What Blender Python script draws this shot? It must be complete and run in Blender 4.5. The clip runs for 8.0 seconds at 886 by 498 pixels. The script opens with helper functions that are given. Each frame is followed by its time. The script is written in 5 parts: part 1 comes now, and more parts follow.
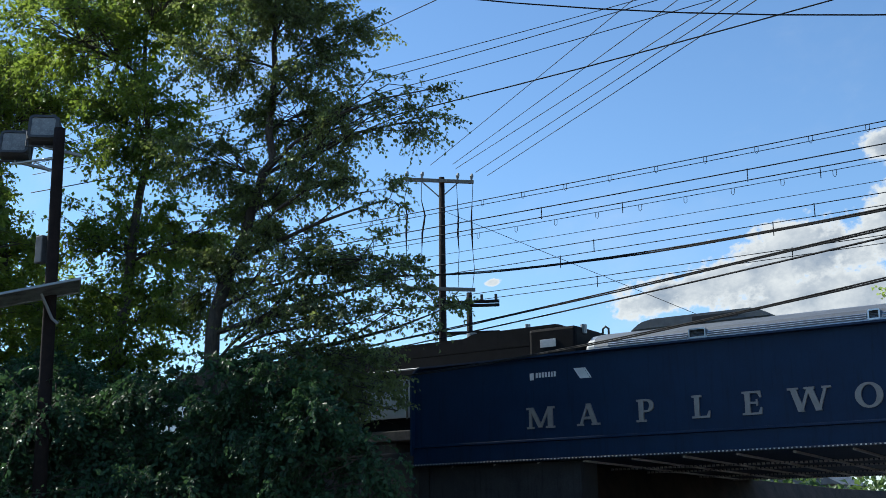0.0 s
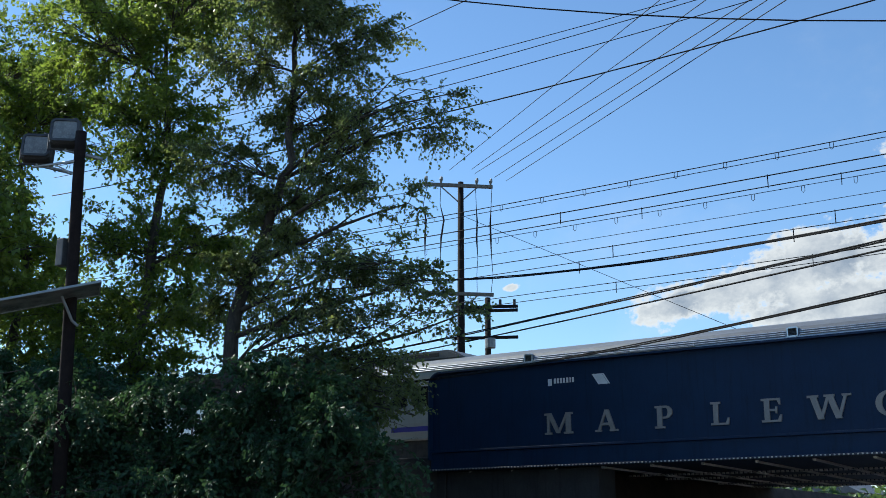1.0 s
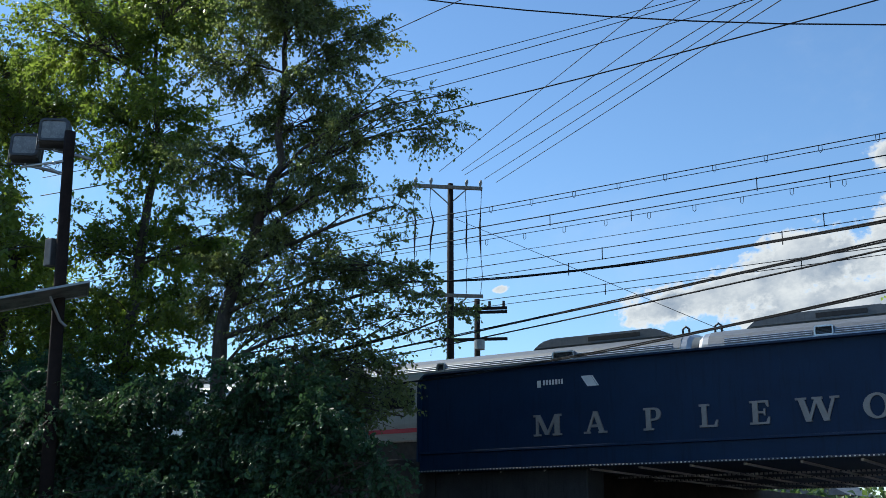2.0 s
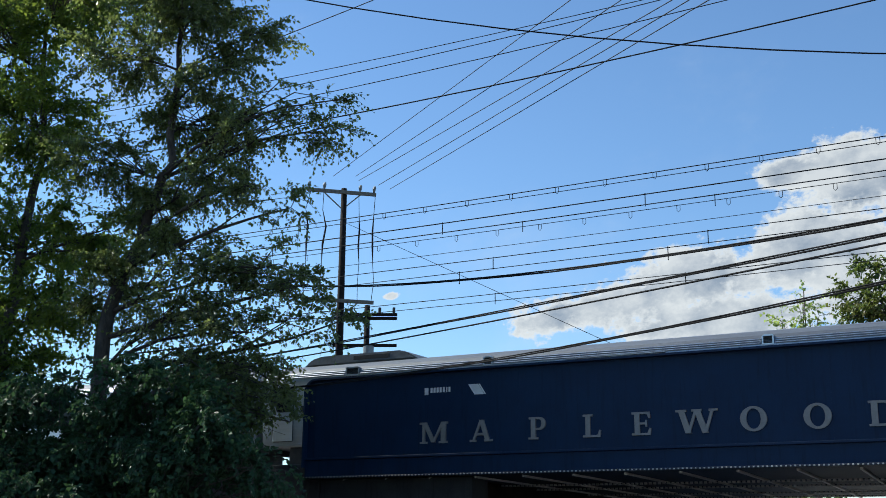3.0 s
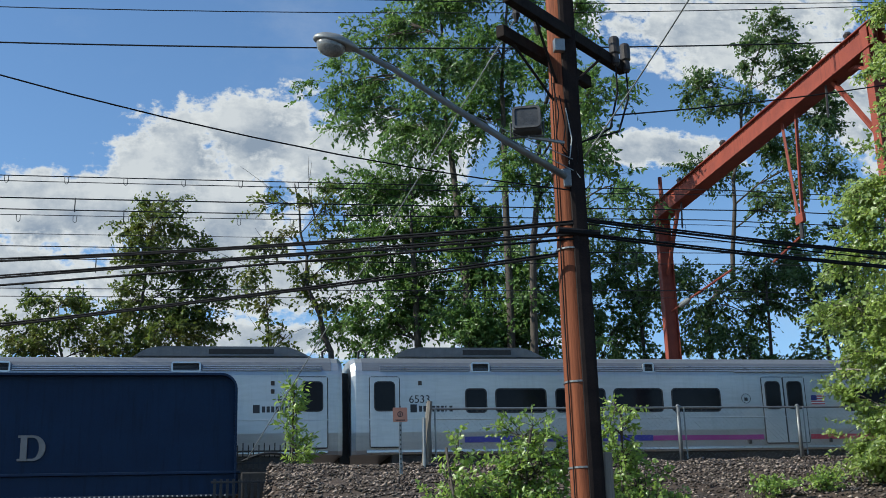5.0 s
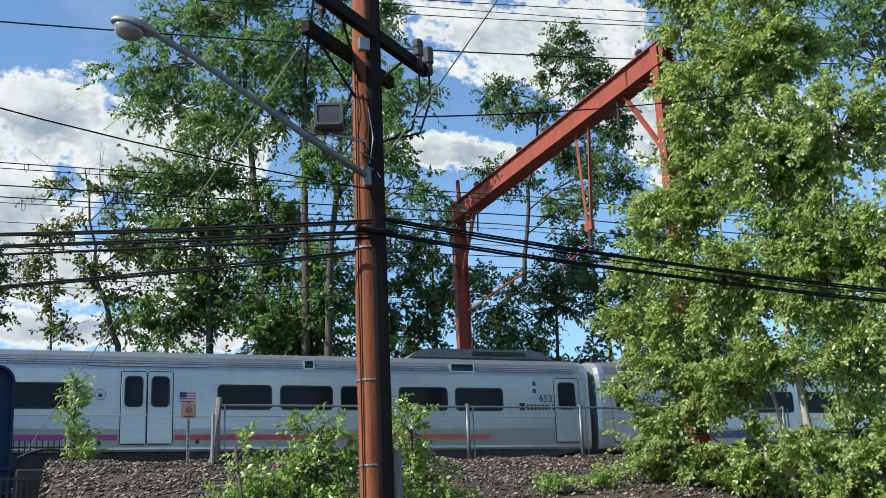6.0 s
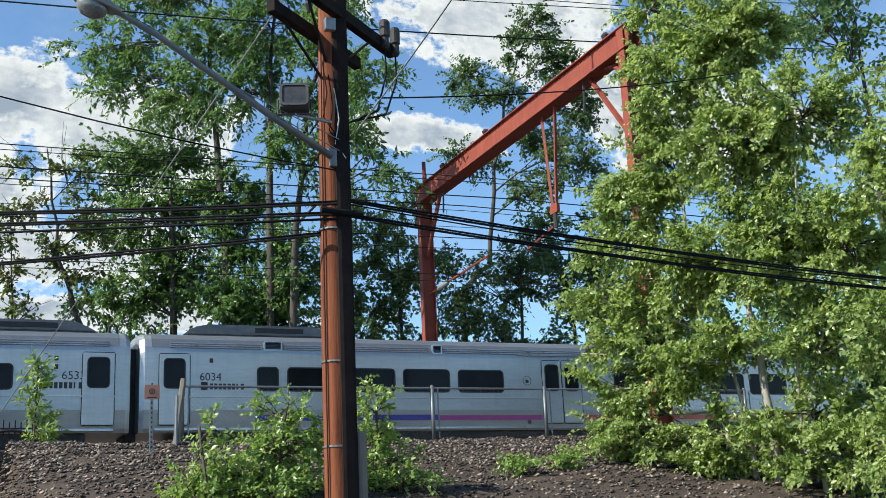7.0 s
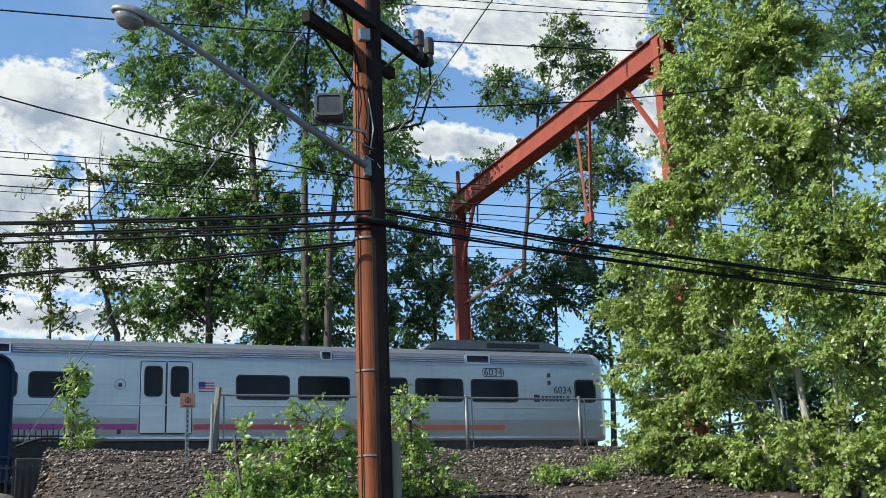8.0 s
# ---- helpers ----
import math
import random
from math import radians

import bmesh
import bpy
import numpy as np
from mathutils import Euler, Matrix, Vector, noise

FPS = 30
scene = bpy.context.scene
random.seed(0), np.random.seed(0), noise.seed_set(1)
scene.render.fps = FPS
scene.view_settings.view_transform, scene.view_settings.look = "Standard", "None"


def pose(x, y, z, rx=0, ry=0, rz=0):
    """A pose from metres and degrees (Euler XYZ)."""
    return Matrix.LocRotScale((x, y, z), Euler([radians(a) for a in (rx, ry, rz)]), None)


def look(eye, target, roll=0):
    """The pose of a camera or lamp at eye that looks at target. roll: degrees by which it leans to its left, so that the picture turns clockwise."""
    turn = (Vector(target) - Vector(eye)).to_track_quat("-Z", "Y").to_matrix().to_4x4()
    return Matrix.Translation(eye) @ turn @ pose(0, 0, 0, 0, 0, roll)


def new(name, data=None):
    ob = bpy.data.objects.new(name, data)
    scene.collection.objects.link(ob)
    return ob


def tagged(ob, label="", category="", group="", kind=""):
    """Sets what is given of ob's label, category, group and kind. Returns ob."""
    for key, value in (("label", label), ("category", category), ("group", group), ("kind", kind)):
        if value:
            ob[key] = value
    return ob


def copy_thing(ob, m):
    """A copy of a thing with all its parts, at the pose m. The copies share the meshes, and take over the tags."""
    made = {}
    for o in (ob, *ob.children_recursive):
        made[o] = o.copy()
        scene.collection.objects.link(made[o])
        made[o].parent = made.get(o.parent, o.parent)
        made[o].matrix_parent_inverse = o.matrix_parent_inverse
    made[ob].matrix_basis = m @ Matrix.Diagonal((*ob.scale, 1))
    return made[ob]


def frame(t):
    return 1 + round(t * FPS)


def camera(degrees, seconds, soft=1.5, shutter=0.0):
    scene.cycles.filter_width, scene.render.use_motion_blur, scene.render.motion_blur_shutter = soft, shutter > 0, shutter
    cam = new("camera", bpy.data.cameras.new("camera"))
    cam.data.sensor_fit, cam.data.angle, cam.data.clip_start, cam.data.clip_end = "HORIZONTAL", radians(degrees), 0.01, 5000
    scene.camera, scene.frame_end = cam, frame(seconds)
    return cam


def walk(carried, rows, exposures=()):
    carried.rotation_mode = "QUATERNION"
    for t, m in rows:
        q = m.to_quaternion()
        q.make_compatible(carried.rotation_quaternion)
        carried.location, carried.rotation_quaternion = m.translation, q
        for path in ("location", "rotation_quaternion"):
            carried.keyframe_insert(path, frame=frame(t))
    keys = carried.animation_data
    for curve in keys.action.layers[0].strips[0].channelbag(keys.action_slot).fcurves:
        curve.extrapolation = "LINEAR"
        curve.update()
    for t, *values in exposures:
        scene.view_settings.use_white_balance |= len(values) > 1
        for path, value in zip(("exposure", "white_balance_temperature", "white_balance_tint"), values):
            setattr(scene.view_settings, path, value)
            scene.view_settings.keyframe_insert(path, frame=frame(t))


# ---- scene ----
# ---- camera and its walk ----
EYE = 1.4
cam = camera(41.89, 8.0, soft=0.5)
# seconds, heading, tilt, roll in degrees
TURNS = [(0, -34.45, 13.68, -0.5), (0.5, -35.06, 13.79, -0.19), (1.0, -35.4, 13.92, 0.03), (2.5, -33.61, 14.15, 0.26),
         (3.0, -29.36, 14.35, 0.51), (3.5, -20.42, 14.45, 0.49), (4.0, -9.52, 14.54, 0.2), (4.5, 1.33, 15.14, -0.69),
         (5.0, 11.17, 15.57, -1.81), (6.5, 23.01, 14.63, -2.62), (7.0, 23.24, 14.1, -2.67), (7.5, 22.41, 14.33, -2.65),
         (8.0, 21.52, 14.64, -2.23)]


def aim(heading, tilt, roll):
    h, p = radians(heading), radians(tilt)
    return look((0, 0, EYE), (math.sin(h) * math.cos(p) * 50, math.cos(h) * math.cos(p) * 50, EYE + math.sin(p) * 50), roll)


walk(cam, [(t, aim(h, p, r)) for t, h, p, r in TURNS], exposures=[(0, 0.42, 6150, 4), (3.0, 0.35, 6150, 4), (3.8, 0.18, 6150, 4), (4.5, 0.17, 6150, 4), (6.3, 0.62, 6450, 3), (8.0, 0.62, 6450, 3)])

# ---- world, sun ----
SUN_HEADING, SUN_UP = radians(-92), radians(39)


def nodes_of(tree):
    tree.nodes.clear()
    return tree.nodes, tree.links


def plug(tree, kind, ins=(), **props):
    """A node with its inputs set: numbers, colours or the sockets of other nodes."""
    n = tree.nodes.new(kind)
    for key, value in props.items():
        set_prop(n, key, value)
    for key, value in dict(ins).items():
        if hasattr(value, "is_output"):
            tree.links.new(value, n.inputs[key])
        else:
            n.inputs[key].default_value = value
    return n


def set_prop(n, key, value):
    if key == "operation":
        n.operation = value
    elif key == "blend_type":
        n.blend_type = value
    elif key == "data_type":
        n.data_type = value
    elif key == "sky_type":
        n.sky_type = value
    elif key == "use_clamp":
        n.use_clamp = value


def calc(tree, op, a, b=0.0, clamp=False):
    return plug(tree, "ShaderNodeMath", {0: a, 1: b}, operation=op, use_clamp=clamp).outputs[0]


def mix(tree, f, a, b):
    n = tree.nodes.new("ShaderNodeMix")
    n.data_type = "RGBA"
    for i, v in ((0, f), (6, a), (7, b)):
        if hasattr(v, "is_output"):
            tree.links.new(v, n.inputs[i])
        else:
            n.inputs[i].default_value = (*v, 1) if i and len(v) == 3 else v
    return n.outputs[2]


def ramp(tree, f, lo, hi):
    n = plug(tree, "ShaderNodeMapRange", {0: f, 1: lo, 2: hi})
    n.interpolation_type = "SMOOTHSTEP"
    return n.outputs[0]


# clouds: heading and height of each heap as tangents, its half width and half height
HEAPS = [(-0.40, 0.215, 0.10, 0.022), (-0.30, 0.235, 0.10, 0.035), (-0.36, 0.222, 0.05, 0.030), (-0.20, 0.245, 0.09, 0.045), (-0.215, 0.322, 0.035, 0.018),
         (-0.12, 0.315, 0.10, 0.045), (-0.05, 0.36, 0.08, 0.055), (0.03, 0.385, 0.09, 0.055), (-0.02, 0.30, 0.12, 0.06), (0.13, 0.36, 0.12, 0.07), (0.02, 0.25, 0.20, 0.035),
         (-0.44, 0.21, 0.05, 0.016), (0.51, 0.53, 0.17, 0.065), (0.43, 0.39, 0.11, 0.02), (0.75, 0.44, 0.20, 0.07), (-0.625, 0.250, 0.014, 0.005), (0.02, 0.20, 0.35, 0.02), (-0.27, 0.195, 0.14, 0.03)]


def make_world():
    world = bpy.data.worlds.new("sky")
    scene.world = world
    world.use_nodes = True
    t = world.node_tree
    nodes_of(t)
    sky = plug(t, "ShaderNodeTexSky", sky_type="NISHITA")
    sky.sun_disc, sky.sun_elevation, sky.sun_rotation = False, SUN_UP, SUN_HEADING
    sky.air_density, sky.dust_density, sky.ozone_density = 1.0, 0.0, 5.0
    at = plug(t, "ShaderNodeTexCoord").outputs["Generated"]
    sep = plug(t, "ShaderNodeSeparateXYZ", {0: at})
    depth = calc(t, "MAXIMUM", sep.outputs[1], 0.02)
    u, v = calc(t, "DIVIDE", sep.outputs[0], depth), calc(t, "DIVIDE", sep.outputs[2], depth)
    flat = plug(t, "ShaderNodeCombineXYZ", {0: u, 1: calc(t, "MULTIPLY", v, 1.3)}).outputs[0]
    big = plug(t, "ShaderNodeTexNoise", {"Vector": flat, "Scale": 9.0, "Detail": 9.0, "Roughness": 0.62})
    small = plug(t, "ShaderNodeTexNoise", {"Vector": flat, "Scale": 34.0, "Detail": 6.0, "Roughness": 0.6})
    tiny = plug(t, "ShaderNodeTexNoise", {"Vector": flat, "Scale": 110.0, "Detail": 4.0, "Roughness": 0.6})
    wob = calc(t, "ADD", calc(t, "MULTIPLY", calc(t, "SUBTRACT", tiny.outputs[0], 0.5), 0.55), calc(t, "ADD", calc(t, "MULTIPLY", calc(t, "SUBTRACT", big.outputs[0], 0.5), 2.4), calc(t, "MULTIPLY", calc(t, "SUBTRACT", small.outputs[0], 0.5), 1.3)))
    best, low = None, None
    for cu, cv, ru, rv in HEAPS:
        du = calc(t, "DIVIDE", calc(t, "SUBTRACT", u, cu), ru)
        dv = calc(t, "DIVIDE", calc(t, "SUBTRACT", v, cv), rv)
        d = calc(t, "SUBTRACT", 1.0, calc(t, "SQRT", calc(t, "ADD", calc(t, "MULTIPLY", du, du), calc(t, "MULTIPLY", dv, dv))))
        best = d if best is None else plug(t, "ShaderNodeMath", {0: best, 1: d, 2: 0.35}, operation="SMOOTH_MAX").outputs[0]
    body = calc(t, "ADD", best, wob)
    cover = ramp(t, body, 0.03, 0.33)
    # the thick inner parts of the clouds are greyer than their lit rims
    moved = plug(t, "ShaderNodeVectorMath", {0: flat, 1: (-0.022, 0.026, 0.0)}, operation="ADD").outputs[0]
    big2 = plug(t, "ShaderNodeTexNoise", {"Vector": moved, "Scale": 9.0, "Detail": 9.0, "Roughness": 0.62})
    relief = calc(t, "ADD", 0.45, calc(t, "MULTIPLY", calc(t, "SUBTRACT", big.outputs[0], big2.outputs[0]), -4.2), True)
    inner = calc(t, "MULTIPLY", ramp(t, body, 0.16, 0.62), calc(t, "ADD", 0.25, calc(t, "MULTIPLY", relief, 0.75)))
    shade = mix(t, inner, (1.0, 0.985, 0.97), (0.36, 0.42, 0.52))
    white = plug(t, "ShaderNodeBackground", {0: shade, 1: 0.67})
    # thin high veil
    veil = calc(t, "MULTIPLY", ramp(t, plug(t, "ShaderNodeTexNoise", {"Vector": flat, "Scale": 2.2, "Detail": 8.0, "Roughness": 0.66}).outputs[0], 0.5, 0.8), 0.25)
    blue = plug(t, "ShaderNodeBackground", {0: sky.outputs[0], 1: 0.13})
    front = ramp(t, sep.outputs[1], 0.05, 0.2)
    f = calc(t, "MULTIPLY", calc(t, "MAXIMUM", calc(t, "MULTIPLY", cover, 0.96), veil), front)
    both = t.nodes.new("ShaderNodeMixShader")
    t.links.new(f, both.inputs[0])
    t.links.new(blue.outputs[0], both.inputs[1])
    t.links.new(white.outputs[0], both.inputs[2])
    out = t.nodes.new("ShaderNodeOutputWorld")
    t.links.new(both.outputs[0], out.inputs[0])


make_world()
sun = new("sun", bpy.data.lights.new("sun", "SUN"))
sun.data.energy, sun.data.angle, sun.data.color = 5.0, radians(0.5), (1.0, 0.93, 0.82)
to_sun = Vector((math.sin(SUN_HEADING) * math.cos(SUN_UP), math.cos(SUN_HEADING) * math.cos(SUN_UP), math.sin(SUN_UP)))
sun.matrix_world = look(to_sun * 100, (0, 0, 0))


# ---- materials ----
def mat(name, a, b, rough=0.7, metal=0.0, scale=6.0, fine=60.0, bump=0.3, depth=0.02, spec=0.5, per="", stretch=(1, 1, 1), streak=0.0):
    """A surface that varies between the colours a and b at two scales, with relief."""
    m = bpy.data.materials.new(name)
    m.use_nodes = True
    t = m.node_tree
    nodes_of(t)
    at = plug(t, "ShaderNodeTexCoord").outputs["Object"]
    mp = plug(t, "ShaderNodeMapping", {"Vector": at, "Scale": stretch}).outputs[0]
    n1 = plug(t, "ShaderNodeTexNoise", {"Vector": mp, "Scale": scale, "Detail": 5.0, "Roughness": 0.6}).outputs[0]
    n2 = plug(t, "ShaderNodeTexNoise", {"Vector": mp, "Scale": fine, "Detail": 3.0, "Roughness": 0.6}).outputs[0]
    f = calc(t, "ADD", calc(t, "MULTIPLY", ramp(t, n1, 0.3, 0.7), 0.6), calc(t, "MULTIPLY", ramp(t, n2, 0.3, 0.7), 0.4))
    if per == "island":
        f = calc(t, "ADD", calc(t, "MULTIPLY", f, 0.3), calc(t, "MULTIPLY", plug(t, "ShaderNodeNewGeometry").outputs["Random Per Island"], 0.7))
    elif per == "speckle":
        f = calc(t, "ADD", calc(t, "MULTIPLY", f, 0.12), calc(t, "POWER", plug(t, "ShaderNodeNewGeometry").outputs["Random Per Island"], 3.5))
    elif per == "object":
        f = calc(t, "ADD", calc(t, "MULTIPLY", f, 0.5), calc(t, "MULTIPLY", plug(t, "ShaderNodeObjectInfo").outputs["Random"], 0.5))
    col = mix(t, f, a, b)
    if streak:
        mp2 = plug(t, "ShaderNodeMapping", {"Vector": at, "Scale": (3.0, 3.0, 0.25)}).outputs[0]
        s = ramp(t, plug(t, "ShaderNodeTexNoise", {"Vector": mp2, "Scale": 3.0, "Detail": 6.0, "Roughness": 0.7}).outputs[0], 0.48, 0.72)
        col = mix(t, calc(t, "MULTIPLY", s, streak), col, tuple(0.45 * c for c in a))
    p = plug(t, "ShaderNodeBsdfPrincipled", {"Base Color": col, "Metallic": metal, "Specular IOR Level": spec})
    t.links.new(calc(t, "ADD", rough - 0.08, calc(t, "MULTIPLY", n2, 0.16)), p.inputs["Roughness"])
    if bump:
        bp = plug(t, "ShaderNodeBump", {"Strength": bump, "Distance": depth, "Height": calc(t, "ADD", n1, calc(t, "MULTIPLY", n2, 0.5))})
        t.links.new(bp.outputs[0], p.inputs["Normal"])
    out = t.nodes.new("ShaderNodeOutputMaterial")
    t.links.new(p.outputs[0], out.inputs[0])
    return m


def leaf_mat(name, a, b, c, through_light=0.45, gloss=0.35):
    """Leaves: each differs a little, and light shines through them."""
    m = bpy.data.materials.new(name)
    m.use_nodes = True
    t = m.node_tree
    nodes_of(t)
    r = plug(t, "ShaderNodeNewGeometry").outputs["Random Per Island"]
    n = plug(t, "ShaderNodeTexNoise", {"Vector": plug(t, "ShaderNodeTexCoord").outputs["Object"], "Scale": 0.6, "Detail": 3.0}).outputs[0]
    col = mix(t, r, a, b)
    col = mix(t, calc(t, "MULTIPLY", ramp(t, n, 0.45, 0.75), 0.6), col, c)
    p = plug(t, "ShaderNodeBsdfPrincipled", {"Base Color": col, "Roughness": 0.36, "Specular IOR Level": gloss})
    bright = mix(t, 0.5, col, tuple(min(1, 2.2 * x) for x in (b[0], b[1], b[2] * 0.6)))
    tr = plug(t, "ShaderNodeBsdfTranslucent", {"Color": bright})
    both = t.nodes.new("ShaderNodeMixShader")
    both.inputs[0].default_value = through_light
    t.links.new(p.outputs[0], both.inputs[1])
    t.links.new(tr.outputs[0], both.inputs[2])
    out = t.nodes.new("ShaderNodeOutputMaterial")
    t.links.new(both.outputs[0], out.inputs[0])
    return m


NAVY = mat("navy_girder_paint", (0.004, 0.018, 0.052), (0.006, 0.026, 0.070), 0.6, spec=0.25, scale=1.2, fine=30, bump=0.15, depth=0.01, streak=0.5)
NAVY_DARK = mat("dark_bridge_steel", (0.007, 0.013, 0.032), (0.014, 0.022, 0.045), 0.5, scale=3, bump=0.2, streak=0.4)
# Pale tone stands for the glints on rivets and underside beams.
RIVET = mat("glint_toned_flange_steel", (0.40, 0.38, 0.36), (0.66, 0.62, 0.58), 0.4, metal=0.25, scale=8)
LETTER = mat("letter_bronze_paint", (0.20, 0.185, 0.17), (0.28, 0.255, 0.235), 0.5, scale=8, bump=0.15)
WHITE = mat("white_marking", (0.62, 0.62, 0.62), (0.75, 0.75, 0.74), 0.6, scale=9, bump=0.05)
STEEL = mat("brushed_stainless", (0.43, 0.44, 0.45), (0.56, 0.57, 0.58), 0.36, metal=0.68, scale=0.7, fine=12, bump=0.06, depth=0.01, stretch=(0.15, 1, 1), streak=0.15)
STEEL_ROOF = mat("fluted_roof_steel", (0.42, 0.45, 0.50), (0.56, 0.59, 0.63), 0.3, metal=0.85, scale=1, fine=20, bump=0.05, stretch=(0.2, 1, 1))
ROOF_GREY = mat("weathered_roof_sheet", (0.14, 0.155, 0.18), (0.21, 0.23, 0.26), 0.55, metal=0.4, scale=1.5, fine=20, bump=0.05, stretch=(0.2, 1, 1), streak=0.2)
HVAC = mat("roof_unit_grey", (0.10, 0.11, 0.12), (0.17, 0.18, 0.19), 0.55, metal=0.2, scale=3, streak=0.3)
BLACK = mat("black_rubber", (0.012, 0.012, 0.014), (0.03, 0.03, 0.032), 0.6, scale=10, bump=0.1)
GLASS = mat("tinted_window_glass", (0.010, 0.011, 0.013), (0.016, 0.017, 0.02), 0.10, scale=2, bump=0.0, spec=0.14)
UNDER = mat("grimy_underframe", (0.03, 0.027, 0.024), (0.08, 0.07, 0.06), 0.8, scale=5, streak=0.4)
BLUE = mat("stripe_blue", (0.05, 0.045, 0.30), (0.07, 0.06, 0.36), 0.4, scale=4, bump=0.03)
PURPLE = mat("stripe_magenta", (0.42, 0.05, 0.24), (0.48, 0.07, 0.28), 0.4, scale=4, bump=0.03)
RED = mat("stripe_red", (0.55, 0.06, 0.09), (0.62, 0.09, 0.11), 0.4, scale=4, bump=0.03)
ORANGE = mat("stripe_orange", (0.70, 0.13, 0.065), (0.76, 0.18, 0.09), 0.4, scale=4, bump=0.03)
LOCO_BLACK = mat("locomotive_black", (0.005, 0.005, 0.007), (0.013, 0.013, 0.016), 0.7, spec=0.15, scale=3, streak=0.4)
WOOD = mat("creosoted_pole_wood", (0.10, 0.030, 0.014), (0.27, 0.085, 0.038), 0.85, spec=0.25, scale=4, fine=24, bump=0.4, depth=0.015, stretch=(3, 3, 0.10), streak=0.75)
WOOD_GREY = mat("weathered_grey_wood", (0.13, 0.11, 0.09), (0.27, 0.24, 0.20), 0.85, scale=5, fine=45, bump=0.5, stretch=(3, 3, 0.15))
# Wing wall concrete with the shade beside the bridge end in its colour.
WALL_DARK = mat("shade_toned_wing_wall", (0.022, 0.02, 0.019), (0.06, 0.055, 0.05), 0.9, scale=1.4, fine=20, bump=0.4, streak=0.5)
WOOD_DARK = mat("dark_crossarm_wood", (0.010, 0.008, 0.008), (0.030, 0.023, 0.020), 0.9, spec=0.15, scale=6, bump=0.4)
CONDUIT = mat("dark_riser_guard", (0.012, 0.009, 0.009), (0.028, 0.020, 0.018), 0.85, spec=0.12, scale=4, bump=0.2, streak=0.3)
CABLE = mat("black_cable", (0.006, 0.006, 0.007), (0.014, 0.014, 0.016), 0.75, spec=0.15, scale=9, bump=0.1)
WIRE = mat("dull_copper_wire", (0.012, 0.014, 0.017), (0.03, 0.033, 0.036), 0.7, spec=0.2, scale=9, bump=0.0)
PALE = mat("pale_guy_guard", (0.45, 0.46, 0.45), (0.6, 0.6, 0.58), 0.5, scale=9, bump=0.1)
POST_GREY = mat("aged_fence_steel", (0.14, 0.15, 0.155), (0.22, 0.23, 0.23), 0.5, metal=0.5, scale=8, bump=0.08)
GALV = mat("galvanised_steel", (0.22, 0.23, 0.24), (0.33, 0.345, 0.35), 0.45, metal=0.75, scale=8, fine=70, bump=0.08, depth=0.005)
LAMP_GREY = mat("lamp_housing_grey", (0.20, 0.21, 0.21), (0.29, 0.30, 0.295), 0.5, metal=0.3, scale=7, bump=0.1)
LENS = mat("clouded_lamp_lens", (0.09, 0.09, 0.085), (0.26, 0.26, 0.245), 0.10, scale=5, bump=0.1, spec=0.7)
# Glass paled so that the light falling on it is in the colour.
FLOOD_GLASS = mat("lit_tone_flood_glass", (0.16, 0.16, 0.155), (0.30, 0.30, 0.285), 0.25, scale=9, bump=0.1)
FLOOD_DARK = mat("dark_flood_glass", (0.03, 0.03, 0.03), (0.07, 0.07, 0.068), 0.3, scale=9, bump=0.1)
FLOOD = mat("floodlight_housing", (0.035, 0.037, 0.04), (0.07, 0.072, 0.075), 0.6, scale=9)
RUST = mat("red_oxide_gantry", (0.19, 0.034, 0.019), (0.29, 0.056, 0.028), 0.7, scale=2.2, fine=25, bump=0.25, streak=0.5)
INSUL = mat("brown_porcelain", (0.03, 0.027, 0.026), (0.06, 0.052, 0.05), 0.45, spec=0.3, scale=9, bump=0.0)
SIGN = mat("faded_orange_sign", (0.50, 0.21, 0.14), (0.60, 0.29, 0.20), 0.6, scale=9, bump=0.05)
SIGN_INK = mat("sign_black_ink", (0.04, 0.03, 0.03), (0.08, 0.05, 0.04), 0.6, scale=9, bump=0.0)
BARK = mat("grey_brown_bark", (0.036, 0.030, 0.025), (0.10, 0.082, 0.066), 0.9, scale=5, fine=30, bump=0.8, depth=0.03, stretch=(2, 2, 0.5))
BARK_PALE = mat("pale_grey_bark", (0.22, 0.20, 0.17), (0.42, 0.38, 0.33), 0.85, scale=5, fine=30, bump=0.6, depth=0.02, stretch=(2, 2, 0.6))
GROUND = mat("embankment_soil", (0.018, 0.012, 0.009), (0.085, 0.056, 0.040), 0.95, scale=1.5, fine=14, bump=0.8, depth=0.08)
BALLAST = mat("ballast_stone", (0.016, 0.011, 0.009), (0.36, 0.285, 0.235), 0.85, scale=7, bump=0.3, per="speckle")
CONCRETE = mat("dark_abutment_stone", (0.024, 0.024, 0.026), (0.052, 0.051, 0.051), 0.9, scale=1.4, fine=20, bump=0.4, depth=0.03, streak=0.6)
CONCRETE_PALE = mat("pale_concrete_road", (0.22, 0.21, 0.20), (0.33, 0.32, 0.30), 0.9, scale=1.2, fine=30, bump=0.3)
ROCK = mat("pale_boulder", (0.08, 0.074, 0.066), (0.14, 0.13, 0.115), 0.85, scale=2.5, fine=20, bump=0.7, depth=0.05)
ASPHALT = mat("asphalt", (0.04, 0.04, 0.042), (0.065, 0.063, 0.06), 0.9, scale=1, fine=60, bump=0.3)
RAIL = mat("rail_steel", (0.07, 0.045, 0.03), (0.16, 0.10, 0.07), 0.6, metal=0.4, scale=6)
TIE = mat("track_tie", (0.05, 0.04, 0.035), (0.10, 0.08, 0.065), 0.9, scale=4)
